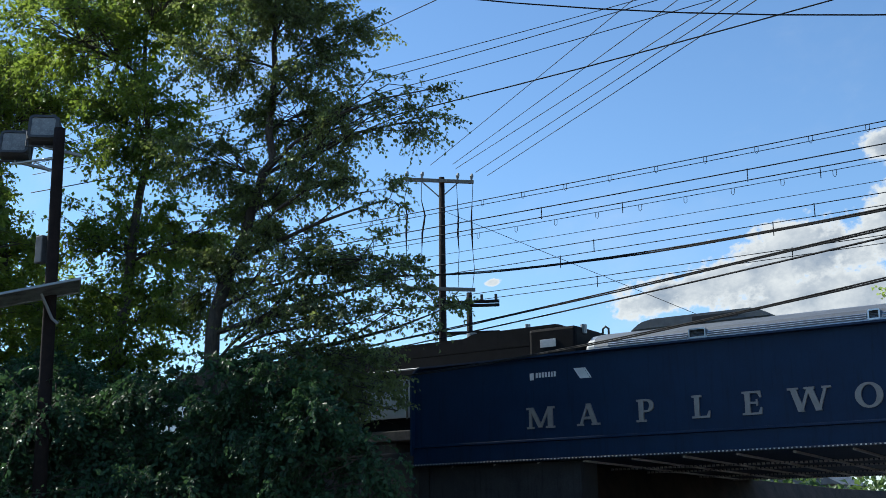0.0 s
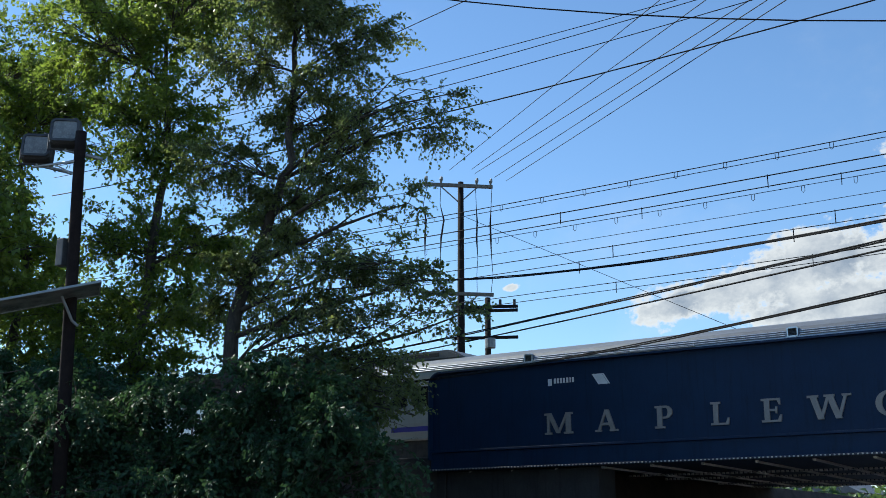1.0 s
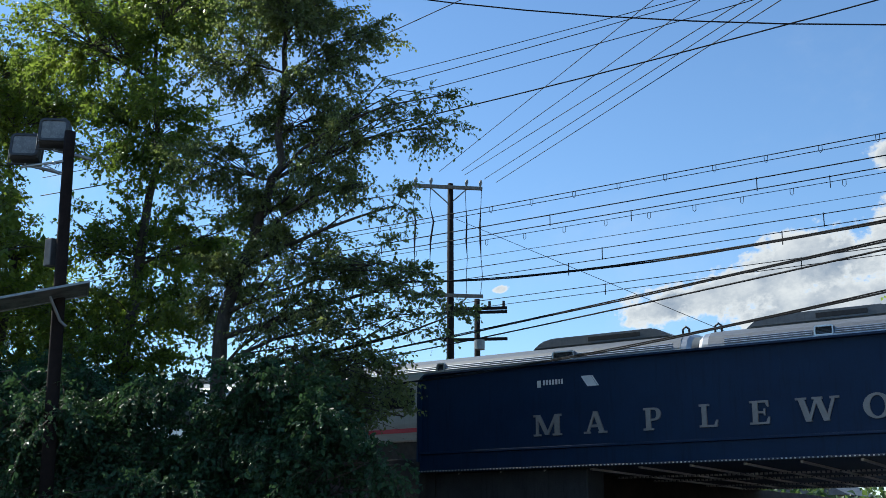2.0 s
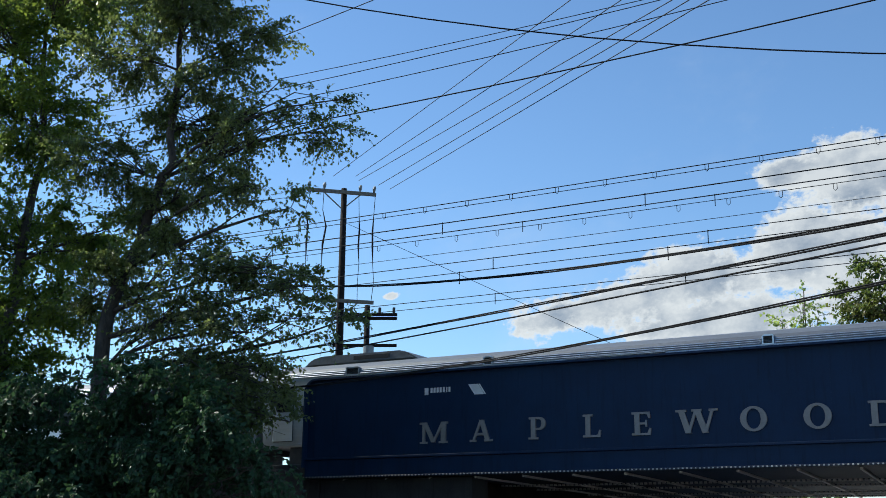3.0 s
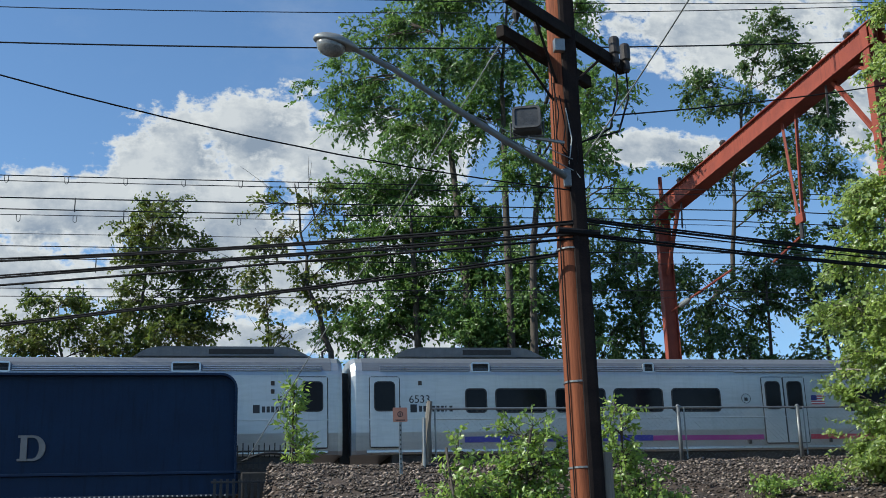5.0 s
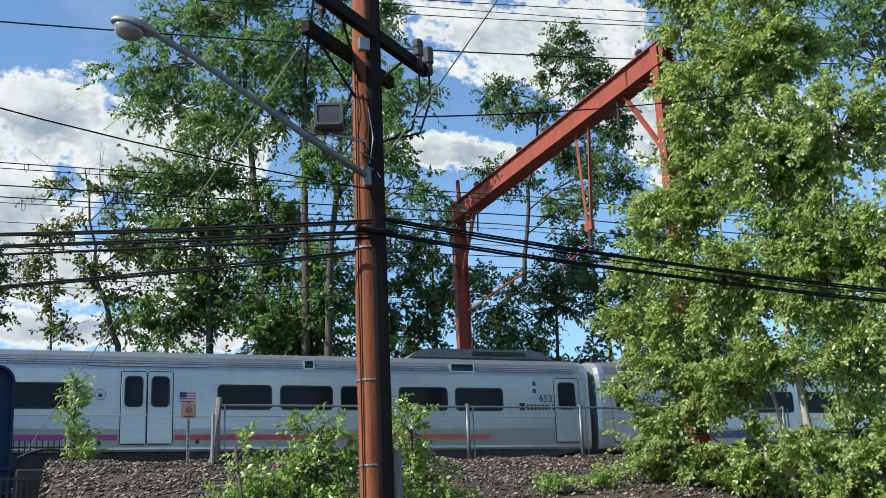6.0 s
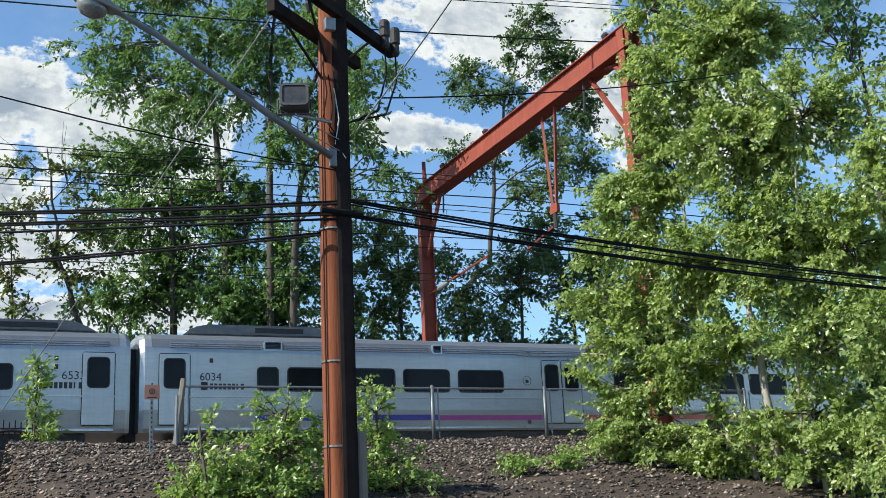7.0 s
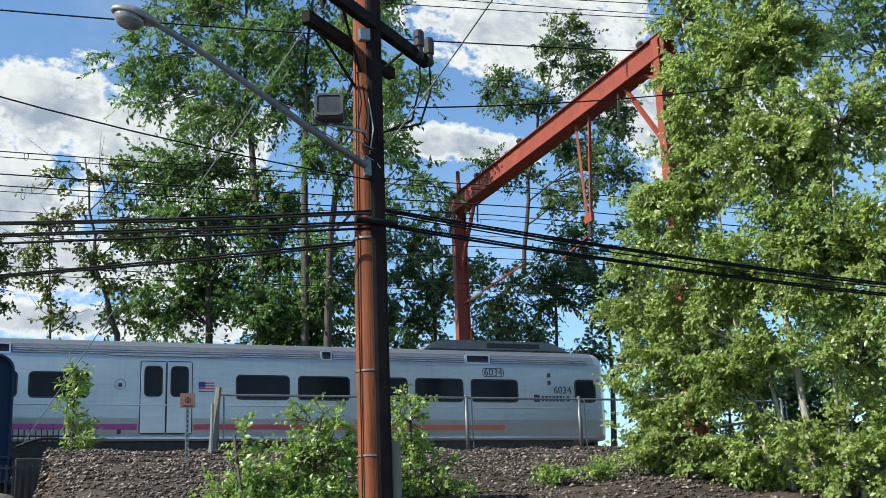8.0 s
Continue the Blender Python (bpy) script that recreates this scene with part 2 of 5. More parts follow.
# Pale mottling in this colour stands for the sky and cloud it mirrors.
PANEL = mat("sky_mottled_backsheet", (0.10, 0.11, 0.12), (0.34, 0.35, 0.36), 0.12, scale=2.2, bump=0.0, spec=0.8)
IRON = mat("black_iron", (0.012, 0.013, 0.016), (0.03, 0.03, 0.034), 0.5, scale=9, bump=0.1)
FLAG_RED = mat("flag_red", (0.40, 0.05, 0.06), (0.45, 0.07, 0.08), 0.5, bump=0.0)
FLAG_BLUE = mat("flag_blue", (0.03, 0.04, 0.18), (0.04, 0.05, 0.22), 0.5, bump=0.0)
INK = mat("car_lettering", (0.02, 0.02, 0.025), (0.035, 0.035, 0.04), 0.5, bump=0.0)

# The yellow third tone stands for sun glowing through the leaves.
OAK = leaf_mat("oak_leaves", (0.042, 0.078, 0.024), (0.145, 0.20, 0.042), (0.29, 0.31, 0.05), 0.62, 0.35)
OAK_COOL = leaf_mat("cool_oak_leaves", (0.048, 0.074, 0.034), (0.155, 0.188, 0.068), (0.21, 0.22, 0.065), 0.55, 0.6)
# Deep shade under the trees is put into this darker leaf colour.
OAK_SHADE = leaf_mat("shade_toned_oak_leaves", (0.027, 0.060, 0.036), (0.055, 0.108, 0.054), (0.042, 0.078, 0.027), 0.26, 0.08)
ASH_DARK = leaf_mat("dark_ash_leaves", (0.040, 0.078, 0.032), (0.11, 0.175, 0.062), (0.13, 0.19, 0.06), 0.42, 0.45)
ASH = leaf_mat("ash_leaves", (0.044, 0.095, 0.034), (0.125, 0.215, 0.064), (0.14, 0.225, 0.055), 0.40, 0.35)
MAPLE = leaf_mat("maple_leaves", (0.10, 0.155, 0.05), (0.33, 0.42, 0.135), (0.40, 0.47, 0.17), 0.45, 0.65)
AUTUMN = leaf_mat("browning_leaves", (0.05, 0.10, 0.022), (0.11, 0.14, 0.035), (0.17, 0.11, 0.045), 0.42)
SHRUB = leaf_mat("shrub_leaves", (0.10, 0.18, 0.05), (0.29, 0.40, 0.10), (0.34, 0.42, 0.12), 0.42, 0.6)


# ---- building helpers ----
def part(name, bm, material, parent=None, label="", smooth=False):
    """Links a bmesh as one mesh object, under its thing if one is given."""
    me = bpy.data.meshes.new(name)
    bm.to_mesh(me)
    bm.free()
    me.materials.append(material)
    if smooth:
        me.polygons.foreach_set("use_smooth", [True] * len(me.polygons))
    ob = new(name, me)
    ob.parent = parent
    if label:
        ob["label"] = label
    return ob


def raw(name, verts, faces, material, parent=None, label="", smooth=False):
    me = bpy.data.meshes.new(name)
    verts = np.asarray(verts, dtype=np.float32)
    faces = np.asarray(faces, dtype=np.int32)
    n, k = faces.shape
    me.vertices.add(len(verts))
    me.vertices.foreach_set("co", verts.ravel())
    me.loops.add(n * k)
    me.loops.foreach_set("vertex_index", faces.ravel())
    me.polygons.add(n)
    me.polygons.foreach_set("loop_start", np.arange(0, n * k, k, dtype=np.int32))
    me.polygons.foreach_set("loop_total", np.full(n, k, dtype=np.int32))
    if smooth:
        me.polygons.foreach_set("use_smooth", np.ones(n, dtype=bool))
    me.update(calc_edges=True)
    me.materials.append(material)
    ob = new(name, me)
    ob.parent = parent
    if label:
        ob["label"] = label
    return ob


def empty(name, m=None):
    ob = new(name)
    ob.empty_display_size = 0.2
    if m is not None:
        ob.matrix_basis = m
    return ob


def box(x0, x1, y0, y1, z0, z1, bevel=0.0, bm=None):
    """A box between those bounds, its edges rounded by bevel, added to bm."""
    own = bmesh.new()
    bmesh.ops.create_cube(own, size=1)
    for v in own.verts:
        v.co = Vector(((x0 + x1) / 2 + v.co.x * (x1 - x0), (y0 + y1) / 2 + v.co.y * (y1 - y0), (z0 + z1) / 2 + v.co.z * (z1 - z0)))
    if bevel:
        bmesh.ops.bevel(own, geom=own.edges[:], offset=bevel, segments=2, affect="EDGES", profile=0.6)
    return join(bm, own)


def join(bm, own, m=None):
    if m is not None:
        own.transform(m)
    if bm is None:
        return own
    me = bpy.data.meshes.new("tmp")
    own.to_mesh(me)
    own.free()
    bm.from_mesh(me)
    bpy.data.meshes.remove(me)
    return bm


def tube(points, radii, sides=8, bm=None, cap=True):
    """A round bar through the points with a radius at each."""
    own = bmesh.new()
    pts = [Vector(p) for p in points]
    if not hasattr(radii, "__len__"):
        radii = [radii] * len(pts)
    rings = []
    up = Vector((0.3, 0.2, 1)).normalized()
    for i, p in enumerate(pts):
        d = (pts[min(i + 1, len(pts) - 1)] - pts[max(i - 1, 0)]).normalized()
        if abs(d.dot(up)) > 0.95:
            up = Vector((1, 0.1, 0.05)).normalized()
        a = d.cross(up).normalized()
        b = d.cross(a).normalized()
        up = -b
        rings.append([own.verts.new(p + radii[i] * (math.cos(k * math.tau / sides) * a + math.sin(k * math.tau / sides) * b)) for k in range(sides)])
    for r, s in zip(rings, rings[1:]):
        for k in range(sides):
            own.faces.new((r[k], r[(k + 1) % sides], s[(k + 1) % sides], s[k]))
    if cap:
        own.faces.new(rings[0][::-1])
        own.faces.new(rings[-1])
    bmesh.ops.recalc_face_normals(own, faces=own.faces[:])
    return join(bm, own)


def slab(outline, y0, y1, bm=None, bevel=0.0):
    """A plate whose outline lies in x and z, from y0 to y1."""
    own = bmesh.new()
    a = [own.verts.new((x, y0, z)) for x, z in outline]
    b = [own.verts.new((x, y1, z)) for x, z in outline]
    own.faces.new(a)
    own.faces.new(b[::-1])
    n = len(a)
    for i in range(n):
        own.faces.new((a[i], b[i], b[(i + 1) % n], a[(i + 1) % n]))
    bmesh.ops.recalc_face_normals(own, faces=own.faces[:])
    if bevel:
        front = [e for e in own.edges if all(abs(v.co.y - y0) < 1e-6 for v in e.verts)]
        bmesh.ops.bevel(own, geom=front, offset=bevel, segments=1, affect="EDGES")
    return join(bm, own)


def rounded(x0, x1, z0, z1, r, n=4):
    out = []
    for cx, cz, a in ((x1 - r, z1 - r, 0), (x0 + r, z1 - r, 90), (x0 + r, z0 + r, 180), (x1 - r, z0 + r, 270)):
        out += [(cx + r * math.cos(radians(a + 90 * k / n)), cz + r * math.sin(radians(a + 90 * k / n))) for k in range(n + 1)]
    return out


def ring_plate(x0, x1, z0, z1, r, w, y0, y1, bm=None):
    """A rounded frame of width w round that opening."""
    own = bmesh.new()
    rows = []
    for y in (y0, y1):
        rows.append([own.verts.new((x, y, z)) for x, z in rounded(x0, x1, z0, z1, r)])
        rows.append([own.verts.new((x, y, z)) for x, z in rounded(x0 - w, x1 + w, z0 - w, z1 + w, r + w)])
    i0, o0, i1, o1 = rows
    n = len(i0)
    for k in range(n):
        j = (k + 1) % n
        for q in ((i0[k], o0[k], o0[j], i0[j]), (i1[k], i1[j], o1[j], o1[k]), (o0[k], o1[k], o1[j], o0[j]), (i0[k], i0[j], i1[j], i1[k])):
            own.faces.new(q)
    bmesh.ops.recalc_face_normals(own, faces=own.faces[:])
    return join(bm, own)


def lettering(name, text, size, material, parent, m, thick=0.004):
    """Writing with the built-in font, as a mesh that faces -y in its own space."""
    cu = bpy.data.curves.new("writing", "FONT")
    cu.body, cu.size, cu.extrude, cu.align_x, cu.align_y = text, size, thick, "CENTER", "CENTER"
    tmp = new("writing", cu)
    me = bpy.data.meshes.new_from_object(tmp.evaluated_get(bpy.context.evaluated_depsgraph_get()))
    bpy.data.objects.remove(tmp)
    bpy.data.curves.remove(cu)
    me.transform(m @ pose(0, 0, 0, 90))
    me.materials.append(material)
    ob = new(name, me)
    ob.parent = parent
    return ob


def at(u, v, y):
    """The place at the distance y along the heading and height given as tangents."""
    return (u * y, y, EYE + v * y)


# ---- ground, road, embankment ----
RAIL_Z = EYE + 1.9
CREST_Y, CREST_Z = 24.0, EYE + 0.0905 * 24


def ground_height(x, y):
    rough = 0.10 * noise.noise((x * 0.5, y * 0.5, 0)) + 0.05 * noise.noise((x * 1.7, y * 1.7, 3))
    # the cut of the street that runs beneath the bridge
    cut = 1 - max(0.0, min(1.0, (abs(x + 7.9) - 6.2) / 0.6))
    side = 1 - max(0.0, min(1.0, (abs(x + 9.6) - 9.9) / 0.7))
    s = max(0.0, min(1.0, (y - 9.5) / (CREST_Y - 9.5)))
    slope = 0.1 + (CREST_Z - 0.1) * (s ** 0.85)
    if y > CREST_Y:
        slope = CREST_Z - min(1.0, (y - CREST_Y) / 1.5) * (CREST_Z - RAIL_Z + 0.22)
    if y < 27.1:
        cut = max(cut, side)
    z = slope * (1 - cut) + cut * -0.4
    if y < 9.5:
        z = 0.0
        rough *= 0.1
    if 26 < y < 46 and cut == 0:
        rough *= 0.3
    return z + rough * (1 - cut)


def grid_ground():
    xs = [-2500, -900, -300, -120, -70, -50] + list(np.arange(-42, 42.1, 0.6)) + [50, 70, 120, 300, 900, 2500]
    ys = [-2500, -600, -150, -40, -12, 0, 5, 8, 9] + list(np.arange(9.5, 46.1, 0.5)) + [52, 60, 75, 120, 300, 900, 2500]
    verts = [(x, y, ground_height(x, y)) for y in ys for x in xs]
    w = len(xs)
    faces = [(j * w + i, j * w + i + 1, (j + 1) * w + i + 1, (j + 1) * w + i) for j in range(len(ys) - 1) for i in range(w - 1)]
    ob = raw("ground", verts, faces, GROUND, smooth=True)
    tagged(ob, "brown earth embankment and surrounding ground", "ground", kind="structure")
    st = part("road", box(-14, 40, -6, 8.5, 0.02, 0.06), ASPHALT)
    # Pale slab added below the view to bounce light onto the bridge's underside.
    ps = part("underpass_road", box(-13.85, -1.9, 8.6, 180, -0.5, -0.33), CONCRETE_PALE)
    tagged(ps, "pale roadway added to bounce light under the bridge", "road", kind="structure")
    tagged(st, "grey asphalt street below the railway", "road", kind="structure")


grid_ground()


def stones():
    """Loose ballast and litter on the bank below the tracks."""
    rng = np.random.default_rng(5)
    base = np.array([(1, 0, 0), (-0.5, 0.87, 0), (-0.5, -0.87, 0), (0.1, 0.1, 0.75), (0, 0, -0.6)])
    tri = np.array([(0, 1, 3), (1, 2, 3), (2, 0, 3), (1, 0, 4), (2, 1, 4), (0, 2, 4)])
    vs, fs = [], []
    for i in range(34000):
        y = CREST_Y + 0.9 - abs(rng.normal(0, 4.2)) if i % 5 else rng.uniform(14, 25)
        x = rng.uniform(0.6, 19) if i % 9 else rng.uniform(-40, -20)
        s = rng.uniform(0.02, 0.06)
        c, n = math.cos(rng.uniform(0, 6.28)), math.sin(rng.uniform(0, 6.28))
        q = base * (s * rng.uniform(0.6, 1.3), s * rng.uniform(0.6, 1.3), s * rng.uniform(0.4, 1.0))
        q = np.stack([q[:, 0] * c - q[:, 1] * n, q[:, 0] * n + q[:, 1] * c + q[:, 2] * rng.normal(0, 0.4), q[:, 2]], 1)
        fs.append(tri + 5 * len(vs))
        vs.append(q + (x, y, ground_height(x, y) + s * 0.25))
    ob = raw("ballast", np.concatenate(vs), np.concatenate(fs), BALLAST)
    tagged(ob, "loose grey-brown ballast stones on the railway bank", "ballast", kind="stuff")


stones()


# ---- tracks ----
def tracks():
    for yc in (28.9, 32.6):
        th = empty("railway_track", pose(0, yc, RAIL_Z))
        for s in (-0.72, 0.72):
            bm = box(-160, 160, s - 0.035, s + 0.035, -0.04, 0.0, 0.008)
            box(-160, 160, s - 0.012, s + 0.012, -0.13, -0.04, 0, bm)
            box(-160, 160, s - 0.07, s + 0.07, -0.16, -0.13, 0, bm)
            part("rail", bm, RAIL, th)
        bm = bmesh.new()
        for i in range(-60, 61):
            if -19.2 < i * 0.6 < 0.6:
                continue
            box(i * 0.6 - 0.11, i * 0.6 + 0.11, -1.3, 1.3, -0.34, -0.161, 0, bm)
        tagged(part("tie_bed", bm, TIE, th), kind="stuff")
        tagged(th, "steel rails on dark ties along the embankment", "railway track", "railway tracks")


tracks()

# ---- bridge ----
GX0, GX1, GY, GTOP, GBOT = -18.85, 0.36, 26.0, EYE + 4.39, EYE + 1.70


def serif_letter(ch):
    """Slab-serif capital, one unit high, from its strokes; returns plates in x and z."""
    T, t, s = 0.24, 0.12, 0.09

    def bar(x0, z0, x1, z1, w):
        return [(x0 - w / 2, z0), (x0 + w / 2, z0), (x1 + w / 2, z1), (x1 - w / 2, z1)]

    def foot(x, w, z):
        return [(x - w / 2, z), (x + w / 2, z), (x + w / 2, z + s), (x - w / 2, z + s)]

    def arc(cx, cz, rx, rz, a0, a1, wx, wz, n=14):
        o, i = [], []
        for k in range(n + 1):
            a = radians(a0 + (a1 - a0) * k / n)
            o.append((cx + rx * math.cos(a), cz + rz * math.sin(a)))
            i.append((cx + (rx - wx) * math.cos(a), cz + (rz - wz) * math.sin(a)))
        return [[o[k], o[k + 1], i[k + 1], i[k]] for k in range(n)]

    if ch == "M":
        return [bar(-0.5, 0, -0.5, 1, t), bar(0.5, 0, 0.5, 1, T), bar(0.0, 0.05, -0.46, 1, 0.2), bar(0.0, 0.05, 0.46, 1, t),
                foot(-0.5, 0.36, 0), foot(0.5, 0.44, 0), foot(-0.55, 0.3, 1 - s), foot(0.55, 0.32, 1 - s)]
    if ch == "A":
        return [bar(-0.42, 0, 0, 1, t), bar(0.38, 0, 0.02, 1, T), [(-0.28, 0.28), (0.28, 0.28), (0.25, 0.4), (-0.24, 0.4)], foot(-0.43, 0.34, 0), foot(0.40, 0.44, 0)]
    if ch == "P":
        return [bar(-0.2, 0, -0.2, 1, T), foot(-0.2, 0.5, 0), foot(-0.2, 0.46, 1 - s), [(-0.1, 0.42), (0.1, 0.42), (0.1, 0.42 + s), (-0.1, 0.42 + s)],
                [(-0.1, 1 - s), (0.1, 1 - s), (0.1, 1), (-0.1, 1)]] + arc(0.1, 0.71, 0.34, 0.29, -90, 90, 0.22, s)
    if ch == "L":
        return [bar(-0.2, 0, -0.2, 1, T), foot(-0.2, 0.5, 1 - s), [(-0.45, 0), (0.42, 0), (0.46, 0.3), (0.38, 0.3), (0.28, s), (-0.45, s)]]
    if ch == "E":
        return [bar(-0.2, 0, -0.2, 1, T), [(-0.45, 0), (0.42, 0), (0.46, 0.3), (0.38, 0.3), (0.28, s), (-0.45, s)],
                [(-0.45, 1), (0.40, 1), (0.43, 0.72), (0.35, 0.72), (0.26, 1 - s), (-0.45, 1 - s)], [(-0.1, 0.46), (0.2, 0.46), (0.2, 0.55), (-0.1, 0.55)],
                [(0.18, 0.36), (0.26, 0.36), (0.26, 0.65), (0.18, 0.65)]]
    if ch == "W":
        return [bar(-0.34, 0, -0.62, 1, T), bar(-0.34, 0, -0.02, 1, t), bar(0.32, 0, 0.0, 1, T), bar(0.32, 0, 0.62, 1, t),
                foot(-0.62, 0.42, 1 - s), foot(0.0, 0.40, 1 - s), foot(0.64, 0.34, 1 - s)]
    if ch == "O":
        return arc(0, 0.5, 0.5, 0.52, 0, 360, 0.23, 0.1, 28)
    return [bar(-0.3, 0, -0.3, 1, T), [(-0.52, 0), (0.05, 0), (0.05, s), (-0.52, s)], [(-0.52, 1), (0.05, 1), (0.05, 1 - s), (-0.52, 1 - s)]] + arc(0.03, 0.5, 0.46, 0.5, -90, 90, 0.23, s)


def bridge():
    th = empty("railway_bridge", pose(0, 0, 0))
    # near girder: web plate with rounded upper corners, flanges and stiffeners
    r = 0.34
    out = [(GX0, GBOT + 0.05), (GX1, GBOT + 0.05)]
    out += [(GX1 - r + r * math.cos(radians(a)), GTOP - 0.03 - r + r * math.sin(radians(a))) for a in range(0, 91, 15)]
    out += [(GX0 + r + r * math.cos(radians(a)), GTOP - 0.03 - r + r * math.sin(radians(a))) for a in range(90, 181, 15)]
    part("girder_web", slab(out, GY + 0.02, GY + 0.06), NAVY, th)
    # cover strip that follows the rounded ends
    edge = [(x, GY - 0.0, z) for x, z in [(GX1, GBOT + 0.3)] + out[2:] + [(GX0, GBOT + 0.3)]]
    bm = bmesh.new()
    rows = []
    for k, (x, _, z) in enumerate(edge):
        a, b = Vector((edge[max(k - 1, 0)][0], 0, edge[max(k - 1, 0)][2])), Vector((edge[min(k + 1, len(edge) - 1)][0], 0, edge[min(k + 1, len(edge) - 1)][2]))
        d = (b - a).normalized()
        nrm = Vector((d.z, 0, -d.x)) * 0.025
        rows.append([bm.verts.new((x + nrm.x * q, y, z + nrm.z * q)) for q, y in ((1, GY - 0.16), (1, GY + 0.24), (-1, GY + 0.24), (-1, GY - 0.16))])
    for a, b in zip(rows, rows[1:]):
        for k in range(4):
            bm.faces.new((a[k], a[(k + 1) % 4], b[(k + 1) % 4], b[k]))
    bmesh.ops.recalc_face_normals(bm, faces=bm.faces[:])
    part("top_flange", bm, NAVY, th)
    part("bottom_flange", box(GX0, GX1 + 0.02, GY - 0.2, GY + 0.26, GBOT, GBOT + 0.05, 0.008), NAVY_DARK, th)
    part("flange_angle", box(GX0, GX1 + 0.1, GY - 0.10, GY + 0.018, EYE + 2.19, EYE + 2.25, 0.01), NAVY, th)
    part("lower_plate", box(GX0, GX1 + 0.06, GY - 0.03, GY + 0.016, GBOT + 0.055, EYE + 2.185, 0.006), NAVY, th)
    for i in range(14):
        x = GX0 + 0.55 + i * (GX1 - GX0 - 1.1) / 13
        part("stiffener", box(x - 0.011, x + 0.011, GY + 0.065, GY + 0.2, GBOT + 0.06, GTOP - 0.07), NAVY, th)
    # faint lapped plate seams on the front of the web
    for x in (-16.4, -12.6, -8.9, -5.1, -1.6):
        part("seam_plate", box(x - 0.16, x + 0.16, GY + 0.0175, GY + 0.0195, EYE + 2.26, GTOP - 0.1), NAVY, th)
    # row of rivet heads along the lower edge
    bm = bmesh.new()
    for i in range(190):
        x = GX0 + 0.1 + i * 0.1
        box(x - 0.018, x + 0.018, GY - 0.225, GY - 0.201, GBOT + 0.008, GBOT + 0.042, 0.006, bm)
    tagged(part("riveted_strip", bm, RIVET, th, "rivet heads with their glints put into a pale colour"), kind="stuff")
    # far girder, floor beams, stringers and bracing
    part("far_girder", box(GX0, GX1, 41.6, 41.65, GBOT, GTOP - 0.2), NAVY_DARK, th)
    part("deck_plate", box(GX0, GX1, GY + 0.27, 41.59, GBOT + 0.0, GBOT + 0.035), NAVY_DARK, th)
    for i in range(12):
        x = -3.15 - i * 1.33
        bm = box(-0.035, 0.035, 0, 15.2, -0.05, 0.0, 0.004)
        bm.transform(Matrix.Translation((x, GY + 0.3, GBOT - 0.004)) @ Matrix.Rotation(radians(5), 4, "Z"))
        part("floor_beam", bm, RIVET, th, "floor beam with caught light put into its pale colour")
    for y in (30.2, 32.6, 36.6, 39.6):
        st = part("stringer", box(-18.5, GX1 - 2.1, y - 0.10, y + 0.10, GBOT - 0.06, GBOT - 0.036, 0.004), NAVY_DARK, th)
        bm = bmesh.new()
        for k in range(131):
            x = -18.4 + k * 0.125
            box(x - 0.04, x + 0.035, y - 0.15, y - 0.101, GBOT - 0.09, GBOT - 0.035, 0.008, bm)
        tagged(part("riveted_strip", bm, RIVET, st, "rivet heads with their glints put into a pale colour"), kind="stuff")
    # raised capitals
    cap, base = 0.54, EYE + 2.52
    for ch, x, w in zip("MAPLEWOOD", (-14.85, -13.48, -11.93, -10.50, -9.26, -7.93, -6.64, -5.25, -3.90), (0.58, 0.52, 0.52, 0.50, 0.52, 0.60, 0.60, 0.60, 0.56)):
        bm = bmesh.new()
        for k, plate in enumerate(serif_letter(ch)):
            slab([(px * w, pz * cap) for px, pz in plate], -0.05 + 0.0007 * (k % 5), 0.0, bm)
        ob = part("letter", bm, LETTER, th, "raised grey-bronze serif capital letter")
        ob.location = (x, GY + 0.018, base)
    # painted marks: a line of plain bars and a slanted badge
    for x, w in ((-15.08, 0.13), (-14.93, 0.075), (-14.84, 0.075), (-14.75, 0.075), (-14.66, 0.075), (-14.565, 0.075), (-14.48, 0.05), (-14.40, 0.07)):
        part("marking_bar", box(x - w / 2, x + w / 2 - 0.015, GY + 0.012, GY + 0.018, EYE + 3.82 - (0.05 if w > 0.1 else 0), EYE + 3.95), WHITE, th, "white painted marking bar")
    part("badge", slab([(-13.86, EYE + 3.98), (-13.58, EYE + 3.98), (-13.40, EYE + 3.71), (-13.68, EYE + 3.71)], GY + 0.012, GY + 0.018), WHITE, th, "white slanted painted badge")
    part("badge_stripe", slab([(-13.57, EYE + 3.98), (-13.53, EYE + 3.98), (-13.35, EYE + 3.71), (-13.39, EYE + 3.71)], GY + 0.012, GY + 0.018), WHITE, th)
    tagged(th, "dark navy riveted steel plate-girder railway bridge with raised letters", "bridge")


bridge()


def abutments():
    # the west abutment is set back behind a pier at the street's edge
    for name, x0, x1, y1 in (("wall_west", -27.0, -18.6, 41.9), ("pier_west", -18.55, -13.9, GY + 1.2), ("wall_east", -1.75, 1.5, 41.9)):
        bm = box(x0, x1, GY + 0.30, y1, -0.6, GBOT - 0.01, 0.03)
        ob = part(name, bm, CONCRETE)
        tagged(ob, "dark streaked concrete bridge abutment", "abutment", kind="structure")
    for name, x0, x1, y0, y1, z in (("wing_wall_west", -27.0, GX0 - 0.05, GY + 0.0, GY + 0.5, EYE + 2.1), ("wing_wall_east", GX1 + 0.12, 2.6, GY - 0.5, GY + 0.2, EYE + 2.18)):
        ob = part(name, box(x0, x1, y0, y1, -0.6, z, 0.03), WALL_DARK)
        tagged(ob, "weathered concrete wing wall, colour darkened for shade", "wall", kind="structure")


abutments()


